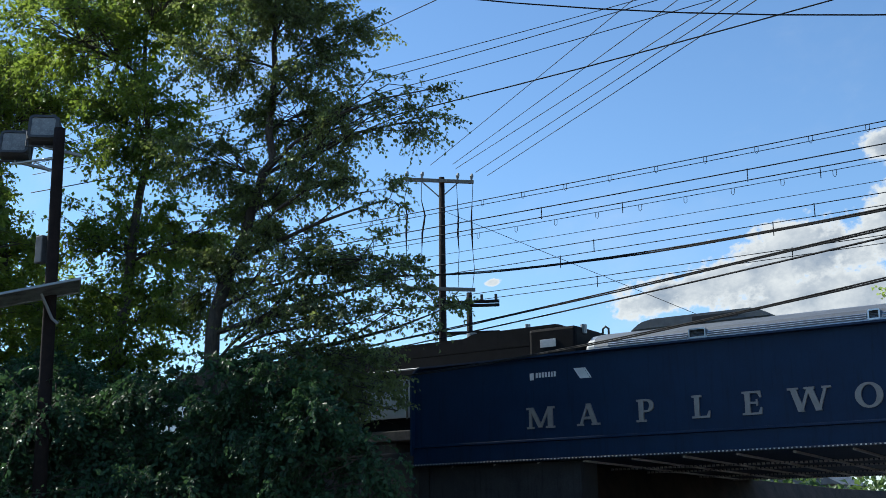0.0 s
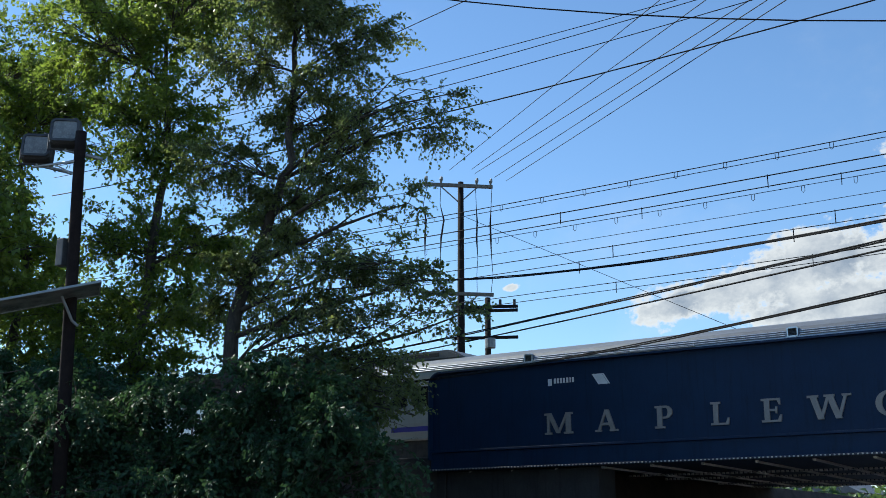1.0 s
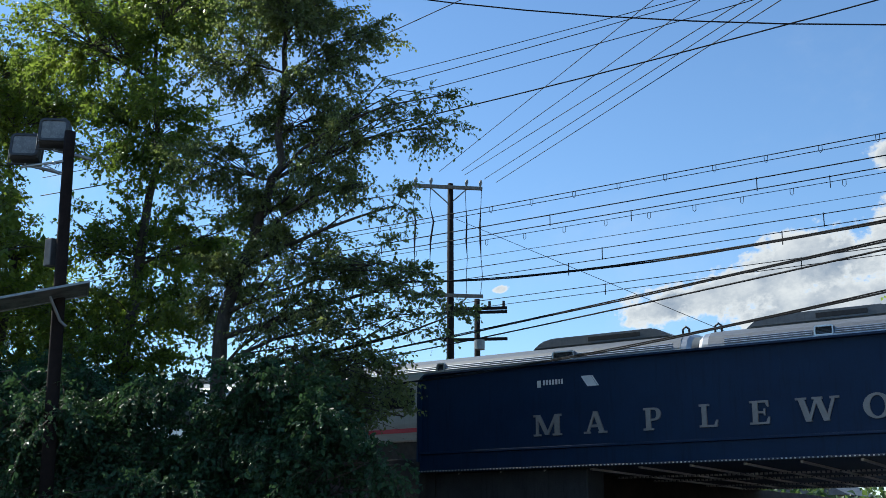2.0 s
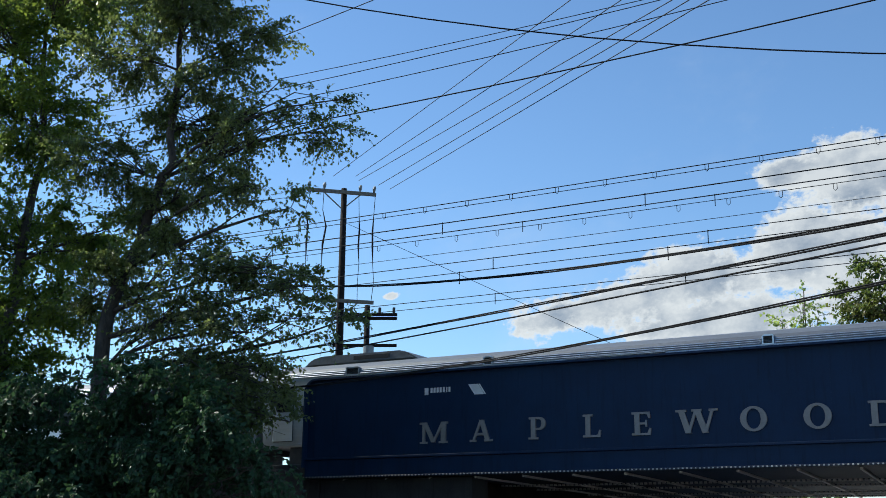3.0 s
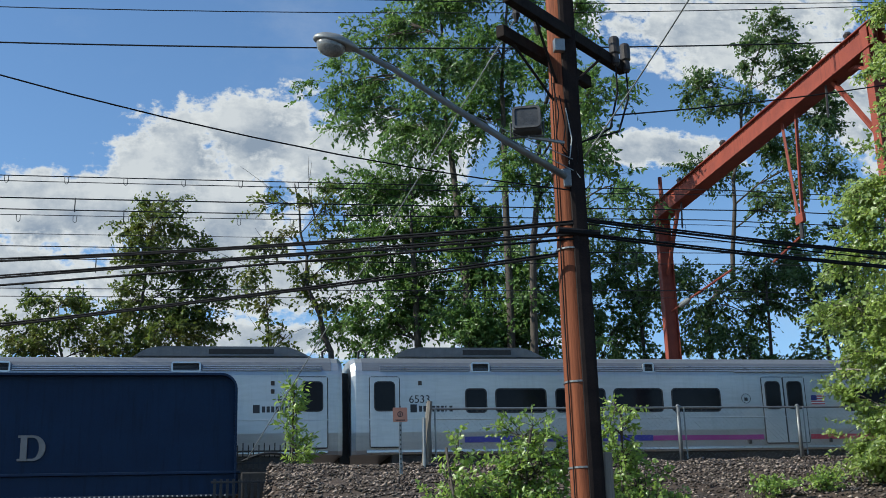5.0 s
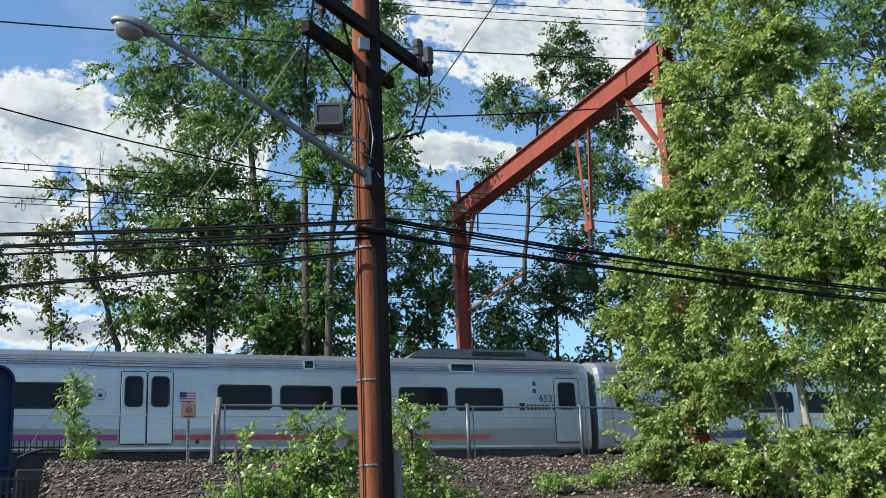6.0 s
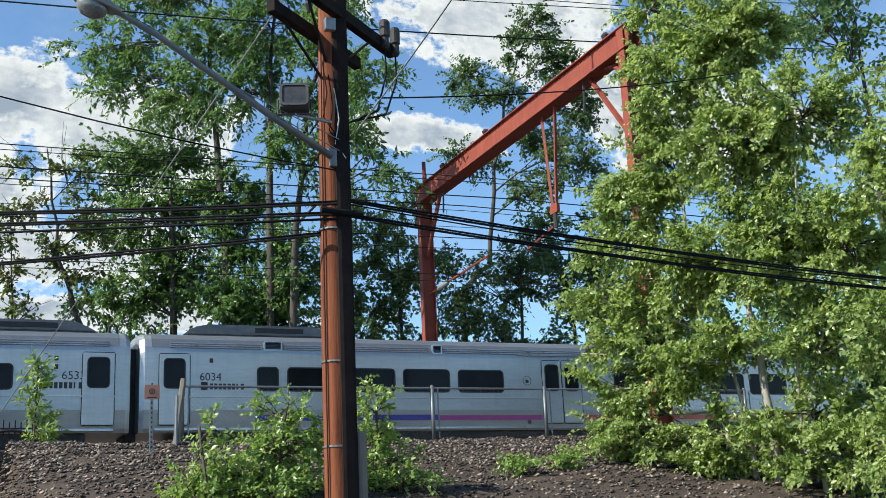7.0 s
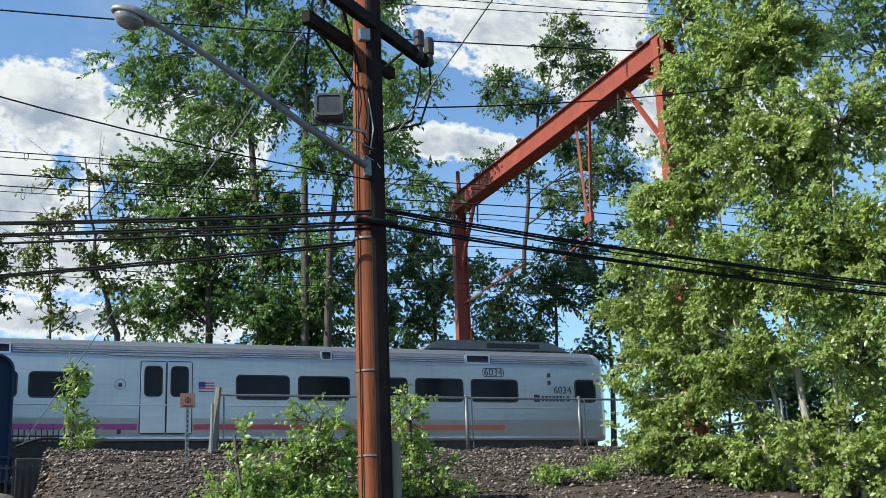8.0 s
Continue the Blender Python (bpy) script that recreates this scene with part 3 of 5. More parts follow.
# ---- train ----
CAR = 25.885
TRAIN_Y = 32.6


def car_section():
    """Half outline of a coach: y outward, z above the rail."""
    return [(1.50, 1.17), (1.54, 1.28), (1.6, 1.75), (1.6, 3.30), (1.57, 3.45), (1.47, 3.66), (1.25, 3.80), (0.8, 3.90), (0.0, 3.94)]


def coach(cab=False):
    """A coach; with a cab, its far end has a small side window in place of the door."""
    th = empty("railway_coach")
    half = car_section()
    ring = [(-y, z) for y, z in half] + [(y, z) for y, z in half[-2::-1]]
    x0, x1 = 0.12, CAR - 0.12
    bm = bmesh.new()
    rows = []
    for x, k in ((x0, 0.95), (x0 + 0.12, 0.995), (x0 + 0.3, 1.0), (x1 - 0.3, 1.0), (x1 - 0.12, 0.995), (x1, 0.95)):
        rows.append([bm.verts.new((x, y * k, 1.17 + (z - 1.17) * (0.5 + k / 2))) for y, z in ring])
    n = len(ring)
    for a, b in zip(rows, rows[1:]):
        for k in range(n):
            bm.faces.new((a[k], a[(k + 1) % n], b[(k + 1) % n], b[k]))
    bm.faces.new(rows[0])
    bm.faces.new(rows[-1][::-1])
    bmesh.ops.recalc_face_normals(bm, faces=bm.faces[:])
    part("body", bm, STEEL, th)
    Y = -1.6
    arch = [(1.583, 3.425), (1.478, 3.668), (1.257, 3.809), (0.805, 3.909), (0.0, 3.949)]
    arch = [(-y, z) for y, z in arch] + [(y, z) for y, z in arch[-2::-1]]
    bm = bmesh.new()
    ends = [[bm.verts.new((x, y, z)) for y, z in arch] for x in (x0 + 0.3, x1 - 0.3)]
    for k in range(len(arch) - 1):
        bm.faces.new((ends[0][k], ends[0][k + 1], ends[1][k + 1], ends[1][k]))
    bmesh.ops.recalc_face_normals(bm, faces=bm.faces[:])
    part("roof", bm, ROOF_GREY, th, "weathered grey roof sheet")
    # fluted band along the roof's edge, broken by the vents
    for xa, xb in ((0.9, 3.4), (4.02, 8.42), (8.82, 16.85), (17.25, 21.2), (22.06, 25.2)):
        bm = bmesh.new()
        for k in range(5):
            f = k / 4
            y, z = -1.585 + 0.08 * f + 0.10 * f * f, 3.43 + 0.24 * f
            tube([(xa, y, z), (xb, y, z)], 0.024, 8, bm)
        part("roof_flute", bm, STEEL_ROOF, th, "ribbed stainless steel roof band")
    for xc, w in ((3.71, 0.22), (8.62, 0.12), (17.05, 0.12), (21.63, 0.34)):
        bm = ring_plate(xc - w, xc + w, 3.42, 3.62, 0.02, 0.04, -1.60, -1.50)
        vent = part("vent", bm, STEEL_ROOF, th)
        bm = bmesh.new()
        for k in range(5):
            box(xc - w, xc + w, -1.585 + 0.012 * k, -1.50, 3.43 + 0.04 * k, 3.45 + 0.04 * k, 0, bm)
        part("louvre", bm, BLACK, vent)
    part("belt_rail", box(x0 + 0.35, x1 - 0.35, Y - 0.018, Y + 0.01, 2.08, 2.115, 0.006), STEEL, th)
    part("side_sill", box(x0 + 0.4, x1 - 0.4, -1.568, -1.50, 1.21, 1.28, 0.01), STEEL_ROOF, th)
    part("drip_rail", box(11.2, 14.2, Y - 0.03, Y + 0.01, 3.385, 3.41, 0.005), STEEL, th)
    # windows
    for xa, xb in ((3.28, 3.83), (4.13, 5.53), (5.85, 7.25), (7.55, 8.95), (9.27, 10.69), (14.55, 15.97), (16.26, 17.68), (17.97, 19.39), (19.68, 21.10), (21.40, 22.84)):
        w = part("window", ring_plate(xa, xb, 2.29, 2.90, 0.09, 0.035, Y - 0.014, Y + 0.01), BLACK, th)
        part("pane", slab(rounded(xa, xb, 2.29, 2.90, 0.09), Y - 0.006, Y + 0.01), GLASS, w)
    # doors: a pair in the middle, one at each end
    for xa, xb in ((12.02, 12.66), (12.70, 13.34), (0.62, 1.42)) + (() if cab else ((CAR - 1.33, CAR - 0.53),)):
        bm = box(xa, xb, Y - 0.016, Y + 0.02, 1.36, 3.24, 0.012)
        d = part("door", bm, STEEL, th, "brushed steel sliding door")
        part("door_frame", ring_plate(xa, xb, 1.36, 3.24, 0.05, 0.022, Y - 0.010, Y + 0.01), BLACK, d)
        m = 0.11 if xb - xa < 0.7 else 0.14
        w = ring_plate(xa + m, xb - m, 2.34, 3.10, 0.09, 0.03, Y - 0.028, Y - 0.01)
        part("door_window", w, BLACK, d)
        part("pane", slab(rounded(xa + m, xb - m, 2.34, 3.10, 0.09), Y - 0.022, Y - 0.012), GLASS, d)
    if cab:
        w = part("cab_window", ring_plate(CAR - 1.10, CAR - 0.48, 2.32, 2.92, 0.09, 0.05, Y - 0.016, Y + 0.01), BLACK, th)
        part("pane", slab(rounded(CAR - 1.10, CAR - 0.48, 2.32, 2.92, 0.09), Y - 0.008, Y + 0.01), GLASS, w)
    # stripes low on the side, changing colour along the car
    for xa, xb, m in ((3.2, 8.6, BLUE), (8.61, 11.95, PURPLE), (13.41, 17.0, RED), (17.01, 22.4, ORANGE)):
        part("stripe", box(xa, xb, -1.585, -1.50, 1.46, 1.60 if m is not BLUE else 1.62), m, th, "coloured livery stripe")
    # small plates and lamps
    for x, z in ((2.0, 3.08), (23.9, 2.86), (23.9, 3.08), (11.5, 1.40), (14.0, 1.42)):
        part("small_plate", box(x - 0.05, x + 0.05, Y - 0.02, Y + 0.01, z - 0.06, z + 0.06, 0.008), UNDER, th)
    bm = ring_plate(11.37, 11.63, 2.50, 2.76, 0.129, 0.012, Y - 0.008, Y + 0.01)
    box(11.45, 11.55, Y - 0.008, Y + 0.01, 2.56, 2.66, 0.01, bm)
    part("seal", bm, INK, th, "round grey seal decal")
    fl = part("flag_decal", box(13.52, 13.94, Y - 0.006, Y + 0.01, 2.44, 2.72), WHITE, th, "small striped flag decal")
    for k in range(4):
        part("flag_stripe", box(13.52, 13.94, Y - 0.009, Y - 0.005, 2.45 + k * 0.075, 2.485 + k * 0.075), FLAG_RED, fl)
    part("flag_field", box(13.52, 13.70, Y - 0.012, Y - 0.008, 2.57, 2.72), FLAG_BLUE, fl)
    # plain bars in place of the operator's name
    for xs in (1.72, CAR - 2.50):
        for k in range(8):
            x = xs + 0.24 + k * 0.12
            part("name_bar", box(x, x + (0.085 if k != 6 else 0.04), Y - 0.006, Y + 0.01, 2.30, 2.46), INK, th)
        part("name_bar", box(xs, xs + 0.18, Y - 0.006, Y + 0.01, 2.28, 2.50), INK, th)
    # roof units
    for xa, xb in ((1.75, 5.35), (20.6, 24.55)):
        bm = slab([(xa - 0.45, 3.86), (xa - 0.1, 4.12), (xa + 0.3, 4.20), (xb - 0.2, 4.20), (xb + 0.1, 4.08), (xb + 0.5, 3.86)], -1.0, 1.0)
        bmesh.ops.bevel(bm, geom=bm.edges[:], offset=0.06, segments=2, affect="EDGES")
        u = part("roof_unit", bm, HVAC, th, "grey air-conditioning unit")
        part("grille", box(xa + 1.6, xb - 0.6, -1.012, -0.98, 3.98, 4.12, 0.005), BLACK, u)
    # end lifting eyes, diaphragm, bogies
    for x in (0.5, CAR - 0.5):
        part("lifting_eye", tube([(x - 0.1, -0.9, 3.84), (x - 0.1, -0.9, 4.06), (x, -0.9, 4.14), (x + 0.1, -0.9, 4.06), (x + 0.1, -0.9, 3.84)], 0.035, 6), BLACK, th)
    for x0_, x1_ in ((-0.05, 0.16), (CAR - 0.16, CAR + 0.0)):
        part("diaphragm", box(x0_, x1_, -0.75, 0.75, 1.0, 3.5, 0.03), BLACK, th, "black rubber gangway diaphragm")
    part("underframe", box(1.2, CAR - 1.2, -1.44, 1.44, 0.5, 1.168, 0.05), UNDER, th)
    for xc in (4.1, CAR - 4.1):
        bm = box(xc - 1.7, xc + 1.7, -1.15, -0.95, 0.38, 0.72, 0.04)
        box(xc - 1.7, xc + 1.7, 0.95, 1.15, 0.38, 0.72, 0.04, bm)
        box(xc - 0.3, xc + 0.3, -1.0, 1.0, 0.4, 0.8, 0.04, bm)
        b = part("bogie", bm, UNDER, th)
        for dx in (-1.3, 1.3):
            for y in (-0.78, 0.70):
                part("wheel", tube([(xc + dx, y, 0.42), (xc + dx, y + 0.08, 0.42)], 0.42, 20), RAIL, b)
    tagged(th, "brushed stainless steel passenger coach with dark windows and coloured stripe", "train car", "coaches of the train")
    return th


def locomotive():
    th = empty("locomotive")
    L = 20.5
    x0, x1 = -L, -0.2
    bm = slab([(x0, 1.25), (x1, 1.25), (x1, 3.7), (x1 - 0.3, 3.85), (x0 + 6, 3.85), (x0 + 5.2, 4.2), (x0 + 2.2, 4.2), (x0 + 1.6, 3.5), (x0, 3.2)], -0.95, 0.95)
    bmesh.ops.bevel(bm, geom=bm.edges[:], offset=0.08, segments=2, affect="EDGES")
    part("hood", bm, LOCO_BLACK, th)
    bm = slab([(x0 + 7, 3.75), (x0 + 7.2, 4.28), (x1 - 4.5, 4.28), (x1 - 4.2, 4.4), (x1 - 1.0, 4.42), (x1 - 0.4, 4.1), (x1 - 0.4, 3.75)], -0.9, 0.9)
    bmesh.ops.bevel(bm, geom=bm.edges[:], offset=0.05, segments=2, affect="EDGES")
    part("radiator_housing", bm, LOCO_BLACK, th)
    part("end_cab", box(x1 - 1.7, x1 - 0.05, -1.45, 1.45, 1.25, 4.2, 0.09), LOCO_BLACK, th)
    part("horn", tube([(x1 - 2.4, -0.3, 4.38), (x1 - 2.4, -0.3, 4.62)], 0.09, 8), GALV, th)
    part("marker_lamp", tube([(x1 - 0.05, -0.9, 4.0), (x1 - 0.05, -0.9, 4.28)], 0.10, 8), GALV, th)
    part("number_board", box(x1 - 1.3, x1 - 0.75, -1.462, -1.445, 3.6, 3.85, 0.01), WHITE, th, "pale blank number board")
    part("side_panel", box(x0 + 1.5, x1 - 1.8, -1.5, -1.42, 1.75, 2.95, 0.03), STEEL, th, "grey side panel")
    part("side_panel", box(x0 + 1.5, x1 - 1.8, 1.42, 1.5, 1.75, 2.95, 0.03), STEEL, th, "grey side panel")
    part("nose_panel", box(x1 - 10.6, x1 - 9.2, -1.52, -1.505, 1.75, 2.95, 0.005), FLAG_RED, th, "red livery panel")
    for k in range(9):
        x = x0 + 2.5 + k * 1.9
        part("panel_post", box(x - 0.03, x + 0.03, -1.53, -1.5, 1.7, 2.98, 0.005), UNDER, th)
    part("frame", box(x0, x1, -1.5, 1.5, 1.0, 1.35, 0.04), UNDER, th)
    part("handrail", tube([(x1 - 9, -1.45, 3.35), (x1 - 1.8, -1.45, 3.35)], 0.03, 6), GALV, th)
    part("walkway_edge", box(x0 + 1.5, x1 - 1.8, -1.56, -0.96, 2.96, 3.02, 0.01), STEEL_ROOF, th)
    part("fuel_tank", box(x0 + 7, x1 - 7, -1.3, 1.3, 0.3, 1.0, 0.1), UNDER, th)
    for xc in (x0 + 4, x1 - 4):
        bm = box(xc - 1.9, xc + 1.9, -1.15, -0.95, 0.4, 0.85, 0.05)
        box(xc - 1.9, xc + 1.9, 0.95, 1.15, 0.4, 0.85, 0.05, bm)
        box(xc - 0.4, xc + 0.4, -1.0, 1.0, 0.5, 1.0, 0.05, bm)
        b = part("bogie", bm, UNDER, th)
        for dx in (-1.35, 1.35):
            for y in (-0.78, 0.70):
                part("wheel", tube([(xc + dx, y, 0.5), (xc + dx, y + 0.08, 0.5)], 0.5, 20), RAIL, b)
    tagged(th, "black diesel locomotive with grey side panels leading the train", "locomotive")
    return th


def car_start(t):
    """Where the last coach begins along the track."""
    return 87.31 - 11.019 * t - 0.1188 * t * t


coaches = [coach()]
coaches += [copy_thing(coaches[0], pose(0, TRAIN_Y, RAIL_Z)) for _ in range(3)]
coaches.append(coach(cab=True))
for c, number in zip(coaches, ("", "", "6581", "6533", "6034")):
    if number:
        for x in (1.98, CAR - 1.55):
            lettering("car_number", number, 0.30, INK, c, pose(x, -1.602, 2.63))
last = coaches[4]
lettering("car_number", "6034", 0.30, INK, last, pose(22.1, -1.602, 3.13))
part("number_border", ring_plate(21.78, 22.42, 3.02, 3.24, 0.05, 0.02, -1.606, -1.59), INK, last)
loco = locomotive()
MOVERS = [(loco, -4)] + [(c, k - 4) for k, c in enumerate(coaches)]


# ---- trees and shrubs ----
def leaves(name, p, d, up, size, material, parent, rng, long=1.0):
    """A crown of single folded leaves, each with its foot p, its direction d and the way that it faces."""
    n = len(p)
    d = d / (np.linalg.norm(d, axis=1)[:, None] + 1e-9)
    s = np.cross(d, up)
    s /= np.linalg.norm(s, axis=1)[:, None] + 1e-9
    nrm = np.cross(s, d)
    k = size * rng.uniform(0.6, 1.3, n)[:, None]
    mid = p + d * k * 0.45 * long
    w = k * 0.34
    left, right = mid + s * w + nrm * w * 0.35, mid - s * w + nrm * w * 0.35
    tip = p + d * k * long - nrm * k * 0.10
    v = np.stack([p, left, tip, right], 1).reshape(-1, 3)
    i = np.arange(n)[:, None] * 4
    f = np.concatenate([i + [0, 2, 1], i + [0, 3, 2]], 1).reshape(-1, 3)
    return raw(name, v, f, material, parent)


def bars(name, ways, radii, material, parent):
    """Many thin tapering three-sided bars: ways holds the stations of each, radii their thickness."""
    ways, radii = np.asarray(ways), np.asarray(radii)
    n, m, _ = ways.shape
    d = ways[:, -1] - ways[:, 0]
    a = np.cross(d, (0.31, 0.17, 0.93))
    a /= np.linalg.norm(a, axis=1)[:, None] + 1e-9
    b = np.cross(d, a)
    b /= np.linalg.norm(b, axis=1)[:, None] + 1e-9
    around = np.stack([a, b * 0.87 - a * 0.5, -b * 0.87 - a * 0.5], 1)
    v = (ways[:, :, None] + around[:, None] * radii[:, :, None, None]).reshape(-1, 3)
    i = (np.arange(n)[:, None] * m + np.arange(m - 1)).reshape(-1, 1) * 3
    f = np.concatenate([i + [k, (k + 1) % 3, 3 + (k + 1) % 3, 3 + k] for k in range(3)], 0)
    return tagged(raw(name, v, f, material, parent, smooth=True), kind="stuff")


def limb(a, b, r0, r1, rng, bend=0.12, n=5):
    a, b = Vector(a), Vector(b)
    L = (b - a).length
    k = Vector(rng.normal(0, bend * L, 3))
    pts, rad = [], []
    for i in range(n):
        f = i / (n - 1)
        pts.append(a.lerp(b, f) + k * (4 * f * (1 - f)) * 0.5 + Vector((0, 0, 0.06 * L * math.sin(math.pi * f))))
        rad.append(r0 + (r1 - r0) * f)
    return pts, rad


def plant(name, label, category, y, lobes, stems, leaf, size, cover=3.0, seed=1, bark=None, deep=1.0, lean=0.0, each=26, spread=0.26, droop=0.2, long=1.0, group="", bare=0, gap=0.45):
    """A tree or shrub at the distance y: lobes of the crown and stems, both by heading and height as tangents.
    A stem: a list of (heading, height) and its radius at the foot."""
    rng = np.random.default_rng(seed)
    bark = bark or BARK
    th = empty(name, pose(stems[0][0][0][0] * y, y, 0))
    shift = Vector((-stems[0][0][0][0] * y, -y, 0))
    nodes = []
    for pts, r in stems:
        p3 = [Vector(at(u, v, y + lean * (u - stems[0][0][0][0]))) + Vector((0, rng.normal(0, 0.25) if i else 0, 0)) for i, (u, v) in enumerate(pts)]
        x, yy, _ = p3[0]
        p3[0] = Vector((x, yy, ground_height(x, yy) - 0.15))
        fine = []
        for a, b in zip(p3, p3[1:]):
            for k in range(4):
                fine.append(a.lerp(b, k / 4) + Vector(rng.normal(0, r * 0.25, 3)) * (1 if fine else 0))
        fine.append(p3[-1])
        m = len(fine)
        rad = [max(0.02, r * (1 - 0.86 * (k / (m - 1)) ** 0.9)) * (1.25 if k == 0 else 1) for k in range(m)]
        part("trunk", tube([p + shift for p in fine], rad, 9), bark, th, smooth=True)
        nodes += [(p, q) for p, q in zip(fine[2:], rad[2:])]
    o = np.array(shift)
    branch, branch_r, feet, ways, lengths = [], [], [], [], []
    bare_way, bare_r = [], []
    for u, v, du, dv in lobes:
        yl = y + lean * (u - stems[0][0][0][0])
        c = Vector(at(u, v, yl)) + Vector((0, rng.normal(0, 0.35 * du * yl * deep), 0))
        # limb from the nearest lower point of a trunk
        root, r = min(nodes, key=lambda q: (q[0] - c).length + (4 if q[0].z > c.z - 0.1 * abs(c.x - q[0].x) else 0))
        pts, rad = limb(root, c, min(r * 0.5, 0.014 + 0.011 * (c - root).length), 0.014, rng)
        part("limb", tube([q + shift for q in pts], rad, 6), bark, th, smooth=True)
        pts = np.array([tuple(q) for q in pts])
        R = np.array([du * yl, max(du, dv) * yl * 0.9 * deep, dv * yl])
        area = math.pi * R[0] * R[2]
        total = cover * area / (0.34 * size * size * long)
        # branches fan out to sprays of twigs, with gaps between them
        m = int(min(150, max(6, area / (gap * gap))))
        sprigs = max(2, int(total / each / m))
        q = rng.normal(0, 1, (m, 3))
        q /= np.linalg.norm(q, axis=1)[:, None]
        q = np.array(c) + q * R * (0.25 + 0.85 * rng.uniform(0, 1, (m, 1)) ** 0.6)
        for e in q:
            e[2] = max(e[2], ground_height(e[0], e[1]) + 0.2)
            foot = pts[rng.integers(1, 5)]
            k = np.linalg.norm(e - foot)
            mid = (foot + e) / 2 + rng.normal(0, 0.07 * k, 3) + np.array([0, 0, 0.10 * k])
            branch.append((foot, mid, e))
            branch_r.append((0.008 + 0.005 * k, 0.006 + 0.003 * k, 0.004))
            f = rng.uniform(0.35, 1.0, (sprigs, 1))
            base = np.where(f < 0.5, foot + (mid - foot) * f * 2, mid + (e - mid) * (f * 2 - 1))
            away = (e - np.array(c)) / (np.linalg.norm(e - np.array(c)) + 1e-6) * 0.55 + (e - foot) / (k + 1e-6) * 0.5
            w = rng.normal(0, 0.75, (sprigs, 3)) * np.array([1, 1, 0.6]) + away
            w /= np.linalg.norm(w, axis=1)[:, None]
            feet.append(base)
            ways.append(w)
            lengths.append(spread * rng.uniform(1.0, 2.6, sprigs))
        for _ in range(bare):
            e = np.array(c) + rng.normal(0, 1, 3) * R * 1.25 + np.array([0, 0, R[2] * 0.8])
            bare_way.append((pts[2], (pts[2] + e) / 2 + rng.normal(0, 0.1, 3), e))
            bare_r.append((0.018, 0.011, 0.005))
    bars("branch", np.array(branch) + o, branch_r, BARK, th)
    if bare:
        bars("bare_twig", np.array(bare_way) + o, bare_r, bark, th)
    feet, ways, lengths = np.concatenate(feet) + o, np.concatenate(ways), np.concatenate(lengths)[:, None]
    sag = np.array([0, 0, -1.0]) * droop
    tips = feet + (ways + sag) * lengths
    mids = feet + (ways + sag * 0.3) * lengths * 0.5
    thick = np.tile(np.array([0.0065, 0.0045, 0.002]), (len(feet), 1))
    bars("twig", np.stack([feet, mids, tips], 1), thick, BARK, th)
    # leaves alternate along each twig in a loose flat spray
    n = len(feet)
    f = np.tile((np.arange(each) + 0.5) / each, n)[:, None] * 0.92 + rng.uniform(0.02, 0.10, (n * each, 1))
    a, b, c = (np.repeat(q, each, 0) for q in (feet, mids, tips))
    p = np.where(f < 0.5, a + (b - a) * f * 2, b + (c - b) * (f * 2 - 1))
    along = np.where(f < 0.5, b - a, c - b)
    along /= np.linalg.norm(along, axis=1)[:, None] + 1e-9
    tilt = np.repeat(rng.normal(0, 0.40, (n, 3)), each, 0)
    face = tilt + rng.normal(0, 0.68, (n * each, 3)) + np.array(to_sun) * 0.6 + np.array([0, 0, 0.25]) + np.repeat(ways, each, 0) * np.array([0.6, 0.6, 0.2])
    side = np.cross(along, face)
    side /= np.linalg.norm(side, axis=1)[:, None] + 1e-9
    turn = np.where(np.arange(n * each) % 2 == 0, 1.0, -1.0)[:, None]
    d = along * 0.65 + side * turn * rng.uniform(0.5, 1.1, (n * each, 1)) + rng.normal(0, 0.22, (n * each, 3)) + np.array([0, 0, -0.18])
    p = p + rng.normal(0, 0.16 * size, (n * each, 3))
    leaves("crown", p, d, face, size, leaf, th, rng, long)
    return tagged(th, label, category, group)


OAK_LOBES = [(-.90, .62, .09, .06), (-.95, .52, .09, .06), (-.85, .545, .06, .035), (-.80, .47, .06, .022), (-.735, .465, .05, .02), (-.69, .475, .035, .014), (-.86, .42, .06, .03),
             (-.80, .395, .04, .022), (-.76, .365, .03, .016), (-.80, .30, .07, .035), (-.735, .275, .045, .026), (-.715, .235, .035, .018), (-.88, .25, .07, .04), (-.98, .40, .07, .05), (-.93, .34, .06, .035),
             (-.97, .68, .10, .05), (-.84, .60, .05, .03), (-1.02, .30, .07, .05), (-.80, .225, .05, .02), (-1.06, .47, .06, .05), (-1.03, .59, .06, .05), (-.88, .69, .06, .04),
             (-.775, .15, .035, .018), (-.745, .125, .02, .014), (-.80, .185, .05, .025), (-.765, .165, .03, .018), (-.84, .16, .05, .03), (-.86, .205, .05, .022), (-.80, .135, .03, .02), (-.92, .20, .05, .02), (-.82, .17, .035, .02)]
plant("oak_tree", "tall dark green oak with drooping open branches beside the bridge", "tree", 21, OAK_LOBES,
      [([(-1.035, .05), (-1.03, .236), (-1.0, .36), (-.955, .456), (-.94, .60), (-.93, .70)], 0.24)], OAK_COOL, 0.10, 3.2, 11, each=12, spread=0.30, droop=0.35, gap=0.42)
